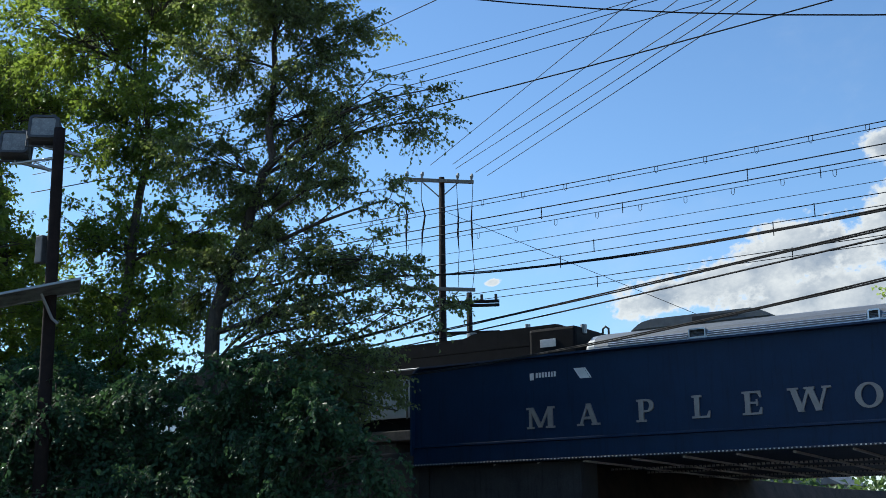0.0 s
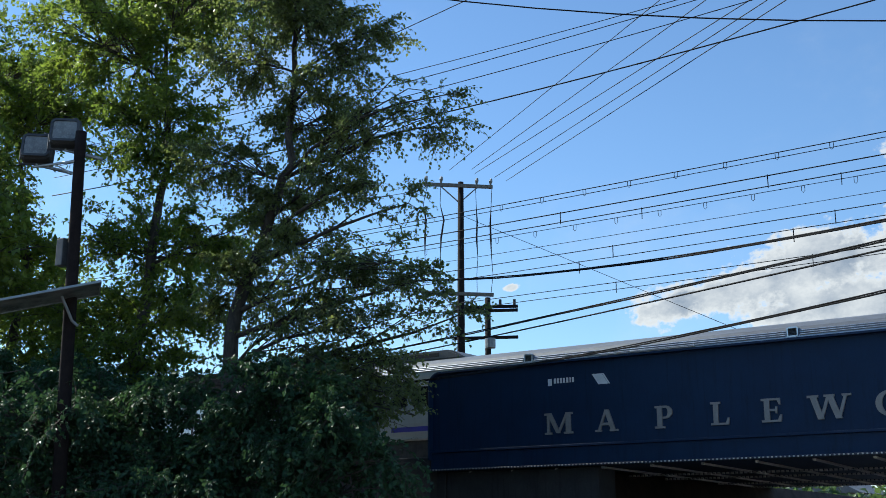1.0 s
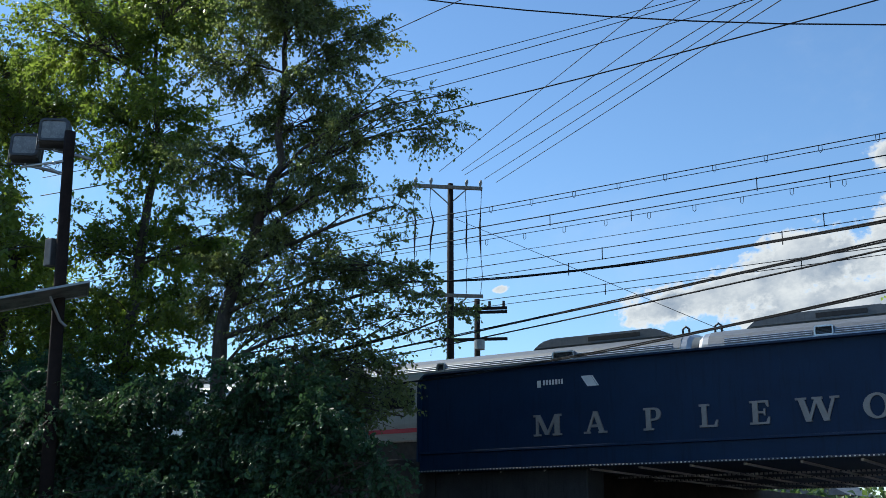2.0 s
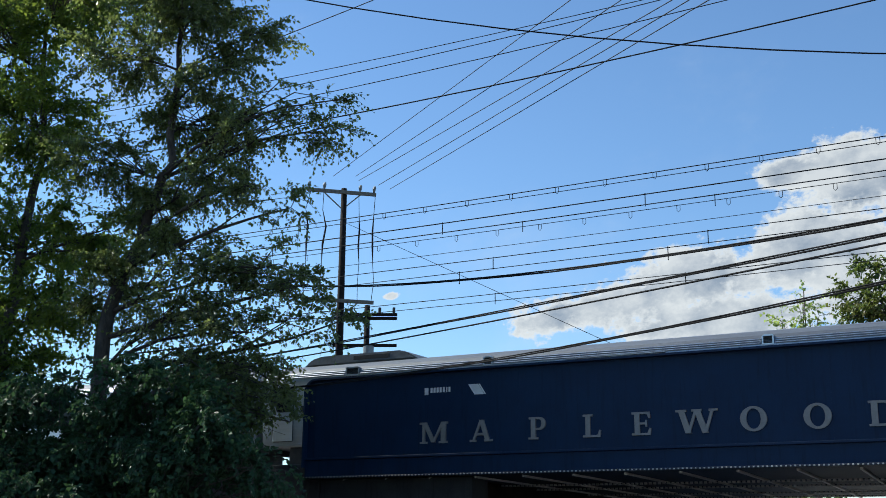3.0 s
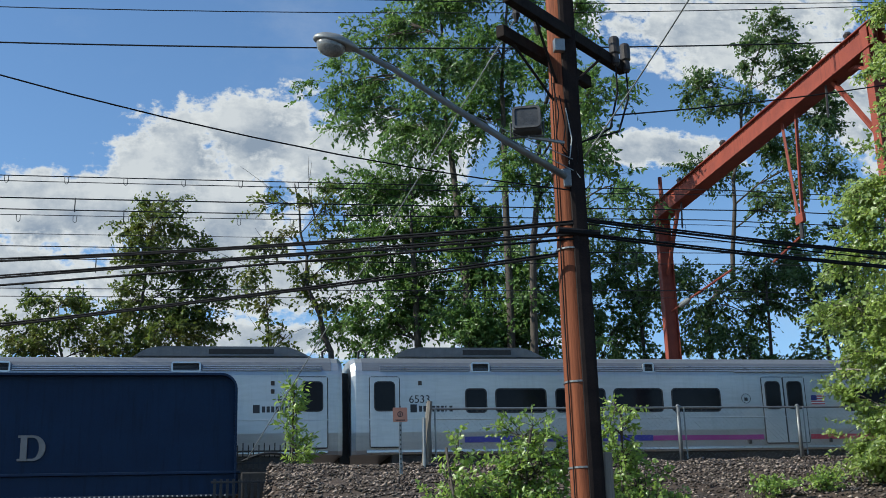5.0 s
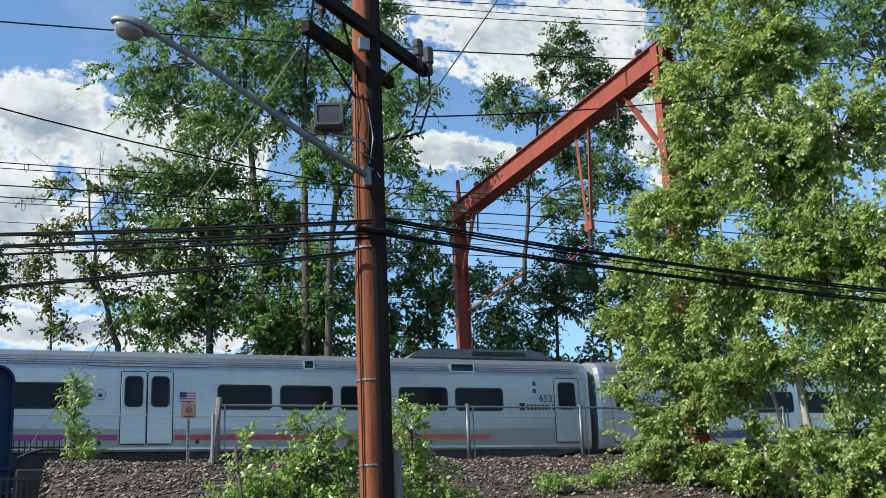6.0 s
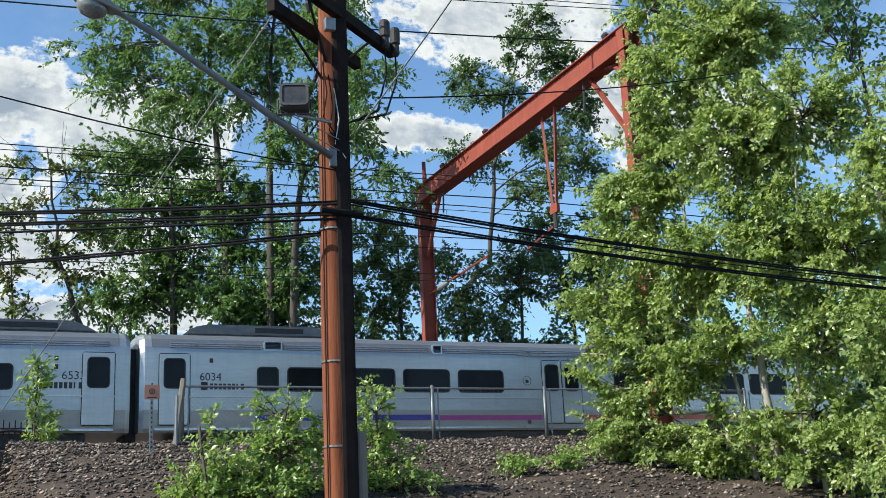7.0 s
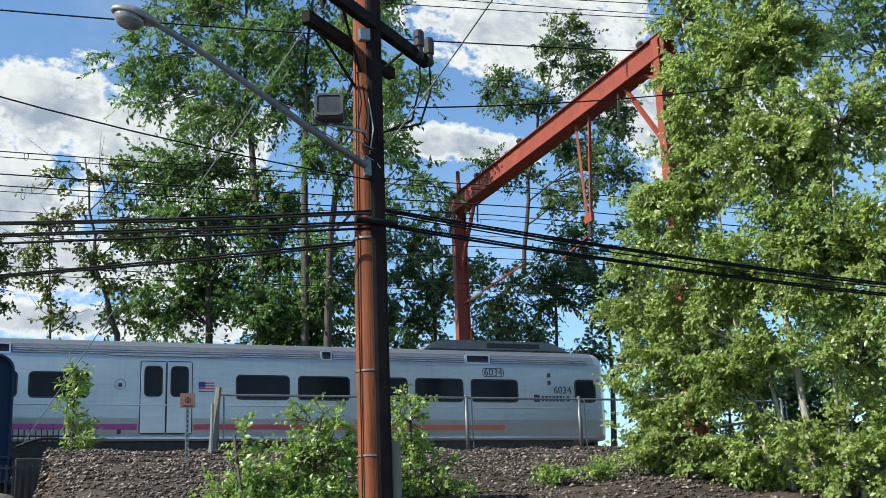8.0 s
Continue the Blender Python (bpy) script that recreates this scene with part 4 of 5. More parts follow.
plant("maple_tree", "tall green maple with backlit glow put into its leaf colour", "tree", 22.5,
      [(-1.25, .66, .14, .08), (-1.45, .62, .14, .08), (-1.15, .52, .10, .08), (-1.4, .46, .13, .08), (-1.22, .38, .11, .07), (-1.55, .34, .13, .09), (-1.1, .27, .09, .05), (-1.08, .70, .09, .08),
       (-1.68, .52, .10, .12), (-1.32, .28, .12, .06), (-1.5, .22, .15, .06), (-1.15, .21, .08, .04), (-1.3, .78, .2, .06), (-1.6, .72, .15, .08), (-1.05, .38, .05, .06), (-1.5, .41, .09, .06), (-1.53, .50, .08, .06), (-1.4, .34, .09, .05)],
      [([(-1.22, .05), (-1.2, .3), (-1.18, .5), (-1.2, .74)], 0.26), ([(-1.5, .05), (-1.5, .4), (-1.55, .7)], 0.22)], OAK, 0.135, 3.9, 12, each=12, spread=0.38, deep=1.3, gap=0.53)
plant("shrub_thicket", "dense green shrubs below the trees, leaf colour darkened for shade", "shrub", 17.5,
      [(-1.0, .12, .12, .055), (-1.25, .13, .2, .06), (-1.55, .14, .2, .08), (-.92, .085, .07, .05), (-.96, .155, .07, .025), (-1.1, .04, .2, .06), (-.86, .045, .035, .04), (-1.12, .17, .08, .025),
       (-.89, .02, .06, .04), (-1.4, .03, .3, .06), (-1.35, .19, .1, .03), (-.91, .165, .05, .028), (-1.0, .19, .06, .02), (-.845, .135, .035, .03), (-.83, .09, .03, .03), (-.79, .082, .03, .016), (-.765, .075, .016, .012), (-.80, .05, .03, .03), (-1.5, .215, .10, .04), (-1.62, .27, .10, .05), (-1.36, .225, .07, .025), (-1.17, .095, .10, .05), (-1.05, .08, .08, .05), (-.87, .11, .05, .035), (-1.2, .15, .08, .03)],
      [([(-1.0, .0), (-1.0, .10)], 0.06), ([(-1.25, .0), (-1.24, .11)], 0.06), ([(-1.5, .0), (-1.52, .12)], 0.06), ([(-.92, .0), (-.91, .06)], 0.05), ([(-1.66, .0), (-1.62, .2)], 0.07)], OAK_SHADE, 0.12, 5.0, 13, each=14, spread=0.36, droop=0.5, gap=0.39)

# Added tree, mostly out of view, that keeps the sun off the thicket.
plant("maple_tree", "mostly unseen maple added to cast shade on the thicket", "tree", 17.5,
      [(-1.95, .75, .16, .12), (-1.85, .55, .12, .10), (-2.05, .5, .15, .12), (-1.9, .35, .13, .10), (-2.1, .3, .15, .12), (-1.75, .72, .10, .08), (-2.2, .7, .2, .15), (-1.95, .95, .2, .1), (-1.55, .50, .07, .05), (-1.50, .43, .06, .03), (-1.60, .40, .08, .05)],
      [([(-1.95, .0), (-1.94, .4), (-1.95, .8)], 0.22)], OAK, 0.22, 3.2, 14, each=14, spread=0.45, gap=0.75)

plant("shrub_thicket", "tall green brush before the railway, leaf colour darkened for shade", "shrub", 20.5,
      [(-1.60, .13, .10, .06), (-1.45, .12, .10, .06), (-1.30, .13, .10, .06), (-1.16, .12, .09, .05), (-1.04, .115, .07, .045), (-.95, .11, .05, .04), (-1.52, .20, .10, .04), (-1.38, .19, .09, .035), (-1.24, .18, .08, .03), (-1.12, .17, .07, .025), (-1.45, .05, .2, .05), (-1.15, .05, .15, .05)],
      [([(-1.5, .0), (-1.48, .18)], 0.07), ([(-1.2, .0), (-1.22, .16)], 0.07), ([(-1.0, .0), (-1.0, .12)], 0.06)], OAK_SHADE, 0.19, 4.2, 15, each=12, spread=0.42, gap=0.6)

# behind the tracks
plant("young_maple", "small round maple with browning green leaves", "tree", 43.5,
      [(-.058, .305, .030, .028), (-.07, .27, .026, .024), (-.035, .275, .026, .02), (-.075, .235, .024, .022), (-.04, .225, .03, .025), (-.01, .25, .022, .022), (-.015, .215, .025, .02), (-.08, .20, .025, .016), (-.045, .195, .03, .012)],
      [([(-.075, .05), (-.072, .2), (-.06, .32)], 0.14)], AUTUMN, 0.15, 4.3, 21, each=12, spread=0.38)
plant("young_maple", "low browning maple behind the tracks", "tree", 43.5,
      [(-.14, .228, .028, .014), (-.165, .205, .026, .014), (-.115, .212, .026, .016), (-.10, .192, .03, .012), (-.15, .19, .03, .012)],
      [([(-.13, .05), (-.13, .18), (-.135, .225)], 0.10)], AUTUMN, 0.15, 4.3, 22, each=12, spread=0.38)
plant("sapling", "thin pale green sapling behind the tracks", "tree", 43.5,
      [(-.208, .205, .010, .016), (-.195, .192, .014, .009), (-.225, .188, .014, .008)], [([(-.208, .05), (-.207, .215)], 0.04)], MAPLE, 0.15, 1.8, 23, each=10, spread=0.33)
plant("sparse_tree", "thin tree with bare branches and browning leaves", "tree", 39,
      [(.045, .288, .022, .014), (.088, .315, .022, .018), (.10, .275, .02, .018), (.04, .225, .016, .014), (.068, .255, .02, .014), (.035, .325, .016, .008), (.02, .26, .016, .012), (.055, .203, .014, .010), (.09, .235, .018, .012)],
      [([(.098, .05), (.095, .19), (.075, .25), (.062, .34)], 0.15), ([(.044, .05), (.042, .19), (.035, .28)], 0.07)], AUTUMN, 0.15, 3.2, 24, each=10, spread=0.38, bare=3)
plant("ash_tree", "tall green ash with airy feathered foliage and several trunks", "tree", 39,
      [(.105, .44, .035, .025), (.13, .40, .035, .025), (.15, .49, .045, .03), (.20, .545, .05, .035), (.26, .56, .06, .04), (.33, .52, .04, .035), (.365, .45, .028, .03), (.35, .395, .035, .022), (.375, .355, .02, .02), (.20, .46, .05, .03),
       (.26, .48, .05, .035), (.31, .44, .04, .03), (.18, .40, .045, .028), (.24, .41, .04, .028), (.29, .37, .04, .025)],
      [([(.215, .05), (.218, .25), (.205, .42), (.20, .56)], 0.22), ([(.255, .05), (.258, .3), (.262, .45), (.27, .58)], 0.18), ([(.277, .05), (.282, .25), (.30, .42), (.34, .54)], 0.18)],
      ASH, 0.13, 4.2, 25, each=16, spread=0.50, droop=0.45, long=1.6, deep=0.7, lean=-38.0, gap=0.53)
plant("maple_tree", "broad dark green maple behind the tracks", "tree", 41,
      [(.13, .33, .04, .03), (.165, .345, .035, .025), (.12, .275, .03, .025), (.16, .285, .04, .035), (.205, .31, .04, .035), (.14, .225, .04, .025), (.19, .24, .045, .035), (.24, .28, .04, .035), (.24, .225, .04, .03), (.285, .25, .04, .04), (.30, .20, .05, .02), (.21, .20, .06, .02), (.13, .20, .03, .015), (.10, .205, .02, .015), (.15, .175, .035, .014), (.21, .172, .04, .014), (.275, .172, .035, .014), (.265, .215, .03, .025)],
      [([(.17, .05), (.17, .25), (.165, .35)], 0.2), ([(.235, .05), (.232, .3)], 0.2)], ASH, 0.155, 4.7, 26, each=14, spread=0.45, deep=0.7, lean=-30.0, gap=0.53)
plant("dark_tree", "dense dark green trees behind the gantry", "tree", 44,
      [(.335, .31, .03, .03), (.36, .27, .035, .035), (.39, .315, .022, .02), (.40, .25, .03, .035), (.44, .235, .03, .035), (.36, .215, .04, .025), (.47, .205, .05, .02), (.51, .25, .035, .035), (.54, .30, .03, .035), (.565, .24, .04, .04), (.61, .29, .04, .05), (.61, .21, .05, .03), (.345, .235, .03, .03), (.35, .175, .035, .016), (.41, .185, .035, .018), (.47, .172, .035, .014), (.53, .185, .035, .02), (.485, .245, .022, .02)],
      [([(.335, .05), (.333, .3)], 0.16), ([(.385, .05), (.383, .3)], 0.16), ([(.50, .05), (.505, .27)], 0.16), ([(.565, .05), (.57, .28)], 0.16)], ASH_DARK, 0.165, 3.6, 27, each=14, spread=0.47, deep=0.7, lean=-22.0, gap=0.56)
plant("dark_tree", "tall crooked dark green tree rising behind the gantry", "tree", 45,
      [(.455, .455, .022, .02), (.48, .435, .02, .014), (.54, .515, .028, .022), (.565, .48, .026, .022), (.51, .49, .02, .012), (.455, .375, .024, .012), (.485, .37, .018, .010), (.545, .41, .03, .022), (.585, .435, .03, .03), (.59, .37, .03, .03), (.53, .345, .025, .014), (.525, .45, .02, .014)],
      [([(.44, .05), (.445, .23), (.478, .26), (.49, .36), (.51, .45), (.54, .52)], 0.17)], ASH_DARK, 0.165, 5.1, 28, each=14, spread=0.45, deep=0.7, lean=-22.0, gap=0.50)

plant("dark_tree", "dark green leafy trees growing behind the railway tracks", "tree", 45,
      [(.66, .15, .05, .05), (.74, .17, .06, .06), (.82, .14, .06, .06), (.90, .19, .07, .07), (1.0, .16, .07, .07), (.70, .09, .05, .04), (.79, .085, .06, .04), (.90, .09, .07, .05), (1.02, .08, .07, .05), (.62, .11, .03, .04), (.645, .22, .03, .03)],
      [([(.70, .03), (.70, .16)], 0.16), ([(.82, .03), (.82, .16)], 0.16), ([(.95, .03), (.95, .18)], 0.16), ([(.625, .03), (.63, .12)], 0.1)], ASH_DARK, 0.24, 4.3, 29, each=16, spread=0.56, gap=0.67)


def far_woods():
    """Low woods closing the view beyond the underpass."""
    rng = np.random.default_rng(8)
    n = 24000
    c = np.stack([rng.uniform(-75, 12, n), rng.uniform(66, 74, n), rng.uniform(0.2, 6.6, n)], 1)
    c[:, 2] *= 0.75 + 0.25 * np.sin(c[:, 0] * 0.7)
    ob = leaves("far_woods", c, rng.normal(0, 1, (n, 3)), rng.normal(0, 1, (n, 3)) + np.array([0, 0, 0.5]), 0.45, ASH_DARK, None, rng)
    tagged(ob, "low green woods beyond the underpass", "woods", kind="stuff")


far_woods()

# in front of the tracks
plant("maple_tree", "large sunlit light green maple with several pale trunks", "tree", 17,
      [(.70, .565, .05, .04), (.685, .50, .035, .03), (.695, .44, .045, .035), (.665, .37, .045, .03), (.67, .325, .055, .035), (.615, .335, .025, .018), (.615, .28, .055, .04), (.60, .225, .045, .03), (.64, .19, .06, .035), (.60, .115, .035, .02), (.63, .09, .05, .03), (.63, .045, .04, .025), (.585, .14, .028, .03), (.58, .175, .025, .022), (.578, .095, .025, .022), (.575, .235, .022, .02), (.59, .055, .03, .02), (.655, .14, .04, .03), (.74, .08, .05, .03),
       (.78, .54, .09, .07), (.77, .41, .09, .06), (.75, .28, .09, .06), (.72, .17, .07, .035), (.78, .19, .06, .03), (.92, .48, .09, .08), (.90, .33, .09, .07), (.90, .20, .09, .05), (.85, .66, .12, .05), (1.05, .42, .09, .12), (1.02, .22, .09, .08), (.92, .07, .08, .05), (.70, .62, .05, .04), (.72, .10, .06, .025), (.87, .12, .08, .04), (1.02, .08, .08, .06), (.70, .38, .06, .06), (.70, .26, .06, .06), (.84, .44, .07, .07), (.84, .27, .08, .06), (.73, .48, .06, .05), (.69, .155, .05, .03), (.80, .33, .07, .05), (.98, .32, .08, .08), (.83, .57, .07, .05), (.68, .215, .06, .04), (.77, .035, .05, .022), (.70, .03, .05, .022), (.84, .04, .06, .03), (.80, .085, .05, .02)],
      [([(.80, .0), (.793, .10), (.785, .25), (.80, .45), (.82, .62)], 0.10), ([(.745, .0), (.735, .09), (.72, .2), (.70, .4), (.69, .56)], 0.07), ([(.83, .0), (.82, .12), (.84, .3), (.90, .5)], 0.06), ([(.77, .0), (.76, .1), (.74, .22), (.66, .36)], 0.06), ([(.86, .0), (.85, .12), (.92, .34)], 0.06)],
      MAPLE, 0.095, 3.7, 31, BARK_PALE, deep=0.7, lean=-14.0, each=12, spread=0.21, droop=0.15, gap=0.36)
plant("dark_tree", "dark green tree behind the sunlit maple", "tree", 22,
      [(.95, .60, .10, .07), (1.1, .5, .12, .1), (1.05, .30, .12, .1), (.98, .17, .12, .07), (.86, .22, .08, .06)], [([(1.0, .0), (1.0, .3), (1.0, .6)], 0.2)], ASH, 0.15, 2.6, 32, each=14, spread=0.43)
plant("shrub", "bright green leafy shrub around the foot of the utility pole", "shrub", 17,
      [(.268, .115, .022, .02), (.255, .085, .03, .02), (.28, .09, .025, .025), (.225, .065, .03, .02), (.27, .055, .04, .02), (.25, .04, .05, .02)], [([(.262, .0), (.265, .06), (.27, .12)], 0.03), ([(.24, .0), (.245, .05), (.25, .085)], 0.025)], SHRUB, 0.08, 3.0, 33, each=10, spread=0.19, gap=0.17, group="shrubs on the bank")
plant("shrub", "bright green leafy shrub around the foot of the utility pole", "shrub", 17.5,
      [(.348, .115, .018, .018), (.355, .09, .028, .022), (.37, .07, .032, .02), (.34, .06, .03, .022), (.375, .045, .04, .02), (.35, .135, .010, .010)], [([(.352, .0), (.353, .06), (.35, .13)], 0.03), ([(.37, .0), (.372, .07)], 0.025)], SHRUB, 0.08, 2.8, 34, each=10, spread=0.19, gap=0.17, group="shrubs on the bank")
plant("shrub", "young sunlit shrub with upright stems on the bank", "shrub", 16.5,
      [(.196, .075, .010, .025), (.205, .10, .006, .012), (.18, .05, .02, .018), (.215, .055, .02, .02), (.20, .035, .03, .018), (.172, .035, .02, .012)], [([(.197, .0), (.198, .05), (.197, .105)], 0.02), ([(.21, .0), (.215, .085)], 0.018)], SHRUB, 0.09, 2.4, 35, each=9, spread=0.16, gap=0.17, group="shrubs on the bank")
plant("shrub", "low green weeds on the ballast bank", "shrub", 19,
      [(.50, .052, .018, .012), (.485, .04, .02, .010), (.55, .045, .02, .02)], [([(.50, .0), (.50, .055)], 0.015)], SHRUB, 0.075, 2.4, 36, each=9, spread=0.15, gap=0.17, group="shrubs on the bank")
plant("sapling", "young conical green sapling beside the bridge end", "tree", 24.6,
      [(.062, .088, .016, .005), (.062, .100, .019, .004), (.062, .112, .016, .004), (.062, .124, .012, .004), (.062, .135, .008, .004), (.062, .146, .005, .004), (.062, .154, .002, .005)], [([(.062, .0), (.062, .10), (.062, .158)], 0.02)], SHRUB, 0.08, 3.0, 37, each=8, spread=0.14, droop=-0.3, long=2.0, gap=0.17)


# ---- poles, lamps, gantry ----
PX, PY = 0.3185 * 12.5, 12.5


def utility_pole():
    th = empty("utility_pole", pose(PX, PY, 0))
    # the pole leans slightly to the street's left
    bm = tube([(0.02, 0, -0.2), (0.01, 0, 1.5), (0.0, 0, 4.0), (0.01, 0, 6.5), (0.04, 0, 9.7)], [0.175, 0.168, 0.16, 0.15, 0.13], 24)
    part("shaft", bm, WOOD, th, "reddish-brown creosoted round wooden shaft", smooth=True)
    part("riser_guard", box(-0.01, 0.185, -0.19, 0.02, 0.15, 8.9, 0.05), CONDUIT, th, "dark cable riser guard")
    part("lower_guard", box(0.19, 0.30, -0.13, 0.0, 0.3, 2.62, 0.02), WOOD_GREY, th, "grey weathered cable guard board")
    for z in (1.75, 2.45, 3.4, 4.95, 5.9):
        part("band", tube([(0.0, 0, z), (0.0, 0, z + 0.02)], 0.172, 20), POST_GREY, th)
    # two crossarms, braces, fuse cutouts with drop leads
    d = Vector((0.748, 0.664, 0))
    for name, off, zz, half in (("crossarm", -0.17, EYE + 6.27, 1.34), ("crossarm", 0.17, EYE + 6.06, 1.0)):
        n = Vector((-d.y, d.x, 0)) * off
        own = box(-half, half, -0.055, 0.055, -0.075, 0.075, 0.012)
        own.transform(Matrix.Translation((n.x, n.y, zz)) @ Matrix.Rotation(math.atan2(d.y, d.x), 4, "Z"))
        part(name, own, WOOD_DARK, th, "dark weathered wooden crossarm")
        for s in (-1, 1):
            part("brace", tube([n + d * s * 0.75 + Vector((0, 0, zz - 0.06)), Vector((0, 0, zz - 0.75))], 0.018, 6), WOOD_DARK, th)
    for s in (1.02, 1.30):
        p = d * s + Vector((0.14, -0.22, EYE + 6.36))
        c = part("fuse_cutout", tube([p + Vector((0, 0, 0.2)), p + Vector((0.0, 0, 0.17)), p + Vector((0, 0, -0.02)), p + Vector((0, 0, -0.04)), p + Vector((0.01, 0, -0.16)), p + Vector((0.01, 0, -0.19))], [0.055, 0.07, 0.068, 0.05, 0.05, 0.03], 12), INSUL, th, "dark porcelain fuse cutout")
        part("bracket", tube([p, d * s * 0.96 + Vector((0.11, -0.15, EYE + 6.27))], 0.02, 6), GALV, c)
        q = Vector((0.14, -0.12, EYE + 4.85))
        part("drop_lead", tube([p + Vector((0, 0, -0.14)), p + Vector((0.0, 0, -0.55)), (p + q) / 2 + Vector((0.14 * s, 0, -0.42)), q + Vector((0.1, 0, 0.05)), q], 0.013, 6), CABLE, th)
    for s in (-0.9, -0.45):
        p = d * s + Vector((0, 0, EYE + 6.15))
        part("pin_insulator", tube([p, p + Vector((0, 0, 0.1)), p + Vector((0, 0, 0.14)), p + Vector((0, 0, 0.2))], [0.015, 0.05, 0.035, 0.05], 8), INSUL, th)
    part("top_bracket", box(-0.11, 0.02, -0.24, -0.15, EYE + 6.0, EYE + 6.16, 0.01), GALV, th)
    for k in range(4):
        a = Vector((-0.14 + 0.07 * k, -0.17, EYE + 4.9 - 0.16 * k))
        part("loose_lead", tube([a + Vector((0, 0, 0.7)), a + Vector((0.04, -0.03, 0.3)), a, a + Vector((0.12, -0.02, -0.18))], 0.008, 5), PALE if k == 2 else CABLE, th)
    part("ground_wire", tube([(-0.15, -0.09, 0.2), (-0.15, -0.1, 4.5), (-0.13, -0.09, EYE + 5.9)], 0.008, 5), CABLE, th)
    part("splice_case", tube([(-0.2, -0.2, EYE + 3.75), (0.3, -0.2, EYE + 3.72)], 0.04, 8), CABLE, th)
    tagged(th, "reddish-brown wooden utility pole with crossarms and fuse cutouts", "utility pole")


utility_pole()


def street_lamp():
    a, b = Vector((PX - 0.06, PY - 0.19, EYE + 0.3585 * 12.3)), Vector((0.126 * 11.9, 11.9, EYE + 0.4735 * 11.9))
    th = empty("street_lamp", Matrix.Translation(a))
    pts = [a, a.lerp(b, 0.3), a.lerp(b, 0.6) + Vector((0, 0, 0.03)), a.lerp(b, 0.85) + Vector((0, 0, 0.05)), b + Vector((0, 0, 0.02)), b + Vector((-0.12, -0.02, 0.06))]
    part("arm", tube([p - a for p in pts], [0.042, 0.042, 0.038, 0.034, 0.032, 0.03], 10), POST_GREY, th, "grey curved lamp arm", smooth=True)
    part("clamp", box(-0.02, 0.07, -0.01, 0.05, -0.12, 0.09, 0.015), POST_GREY, th)
    # cobra head with a bowl lens
    c = b - a + Vector((-0.30, -0.04, 0.10))
    bm = bmesh.new()
    bmesh.ops.create_uvsphere(bm, u_segments=20, v_segments=12, radius=1)
    for v in bm.verts:
        k = 1.0 - 0.35 * max(0.0, v.co.x)
        v.co = Vector((v.co.x * 0.27, v.co.y * 0.14 * k, max(v.co.z, -0.25) * 0.10 * k))
    bm.transform(Matrix.Translation(c) @ Matrix.Rotation(radians(14), 4, "Y"))
    part("head", bm, LAMP_GREY, th, "grey cobra-head housing", smooth=True)
    bm = bmesh.new()
    bmesh.ops.create_uvsphere(bm, u_segments=18, v_segments=10, radius=1)
    for v in bm.verts:
        v.co = Vector((v.co.x * 0.17, v.co.y * 0.125, min(v.co.z, 0.2) * 0.13))
    bm.transform(Matrix.Translation(c + Vector((-0.06, 0, -0.03))) @ Matrix.Rotation(radians(14), 4, "Y"))
    part("lens", bm, LENS, th, "clouded glass bowl lens", smooth=True)
    for dz, e in ((0.32, 0.55), (0.18, 0.35)):
        part("stay", tube([Vector((0.1, 0, -0.1 + dz)), (b - a) * e + Vector((0, 0, 0.03))], 0.006, 5), GALV, th)
    tagged(th, "grey cobra-head street lamp on a long arm on the utility pole", "street lamp")


street_lamp()


def flood_light(place, turn, label, glass):
    th = empty("floodlight", Matrix.Translation(place) @ pose(0, 0, 0, -12, 0, turn))
    part("housing", box(-0.17, 0.17, -0.10, 0.10, -0.16, 0.16, 0.04), FLOOD, th, "dark square housing")
    part("rim", ring_plate(-0.135, 0.135, -0.12, 0.12, 0.03, 0.03, -0.125, -0.09), FLOOD, th)
    part("glass", slab(rounded(-0.134, 0.134, -0.119, 0.119, 0.03), -0.112, -0.102), glass, th, "clouded front glass")
    part("yoke", tube([(-0.19, 0, 0.0), (-0.19, 0, -0.2), (0.19, 0, -0.2), (0.19, 0, 0.0)], 0.014, 6), FLOOD, th)
    part("photocell", tube([(0.08, 0, 0.16), (0.08, 0, 0.22)], 0.035, 8), FLOOD, th)
    part("bracket_arm", tube([(0, 0, -0.2), (0.42, 0.12, -0.24)], 0.02, 6), GALV, th)
    return tagged(th, label, "floodlight", "floodlights")


flood_light(at(0.2832, 0.4118, 12.2), -18, "grey square floodlight bracketed to the utility pole", FLOOD_DARK)


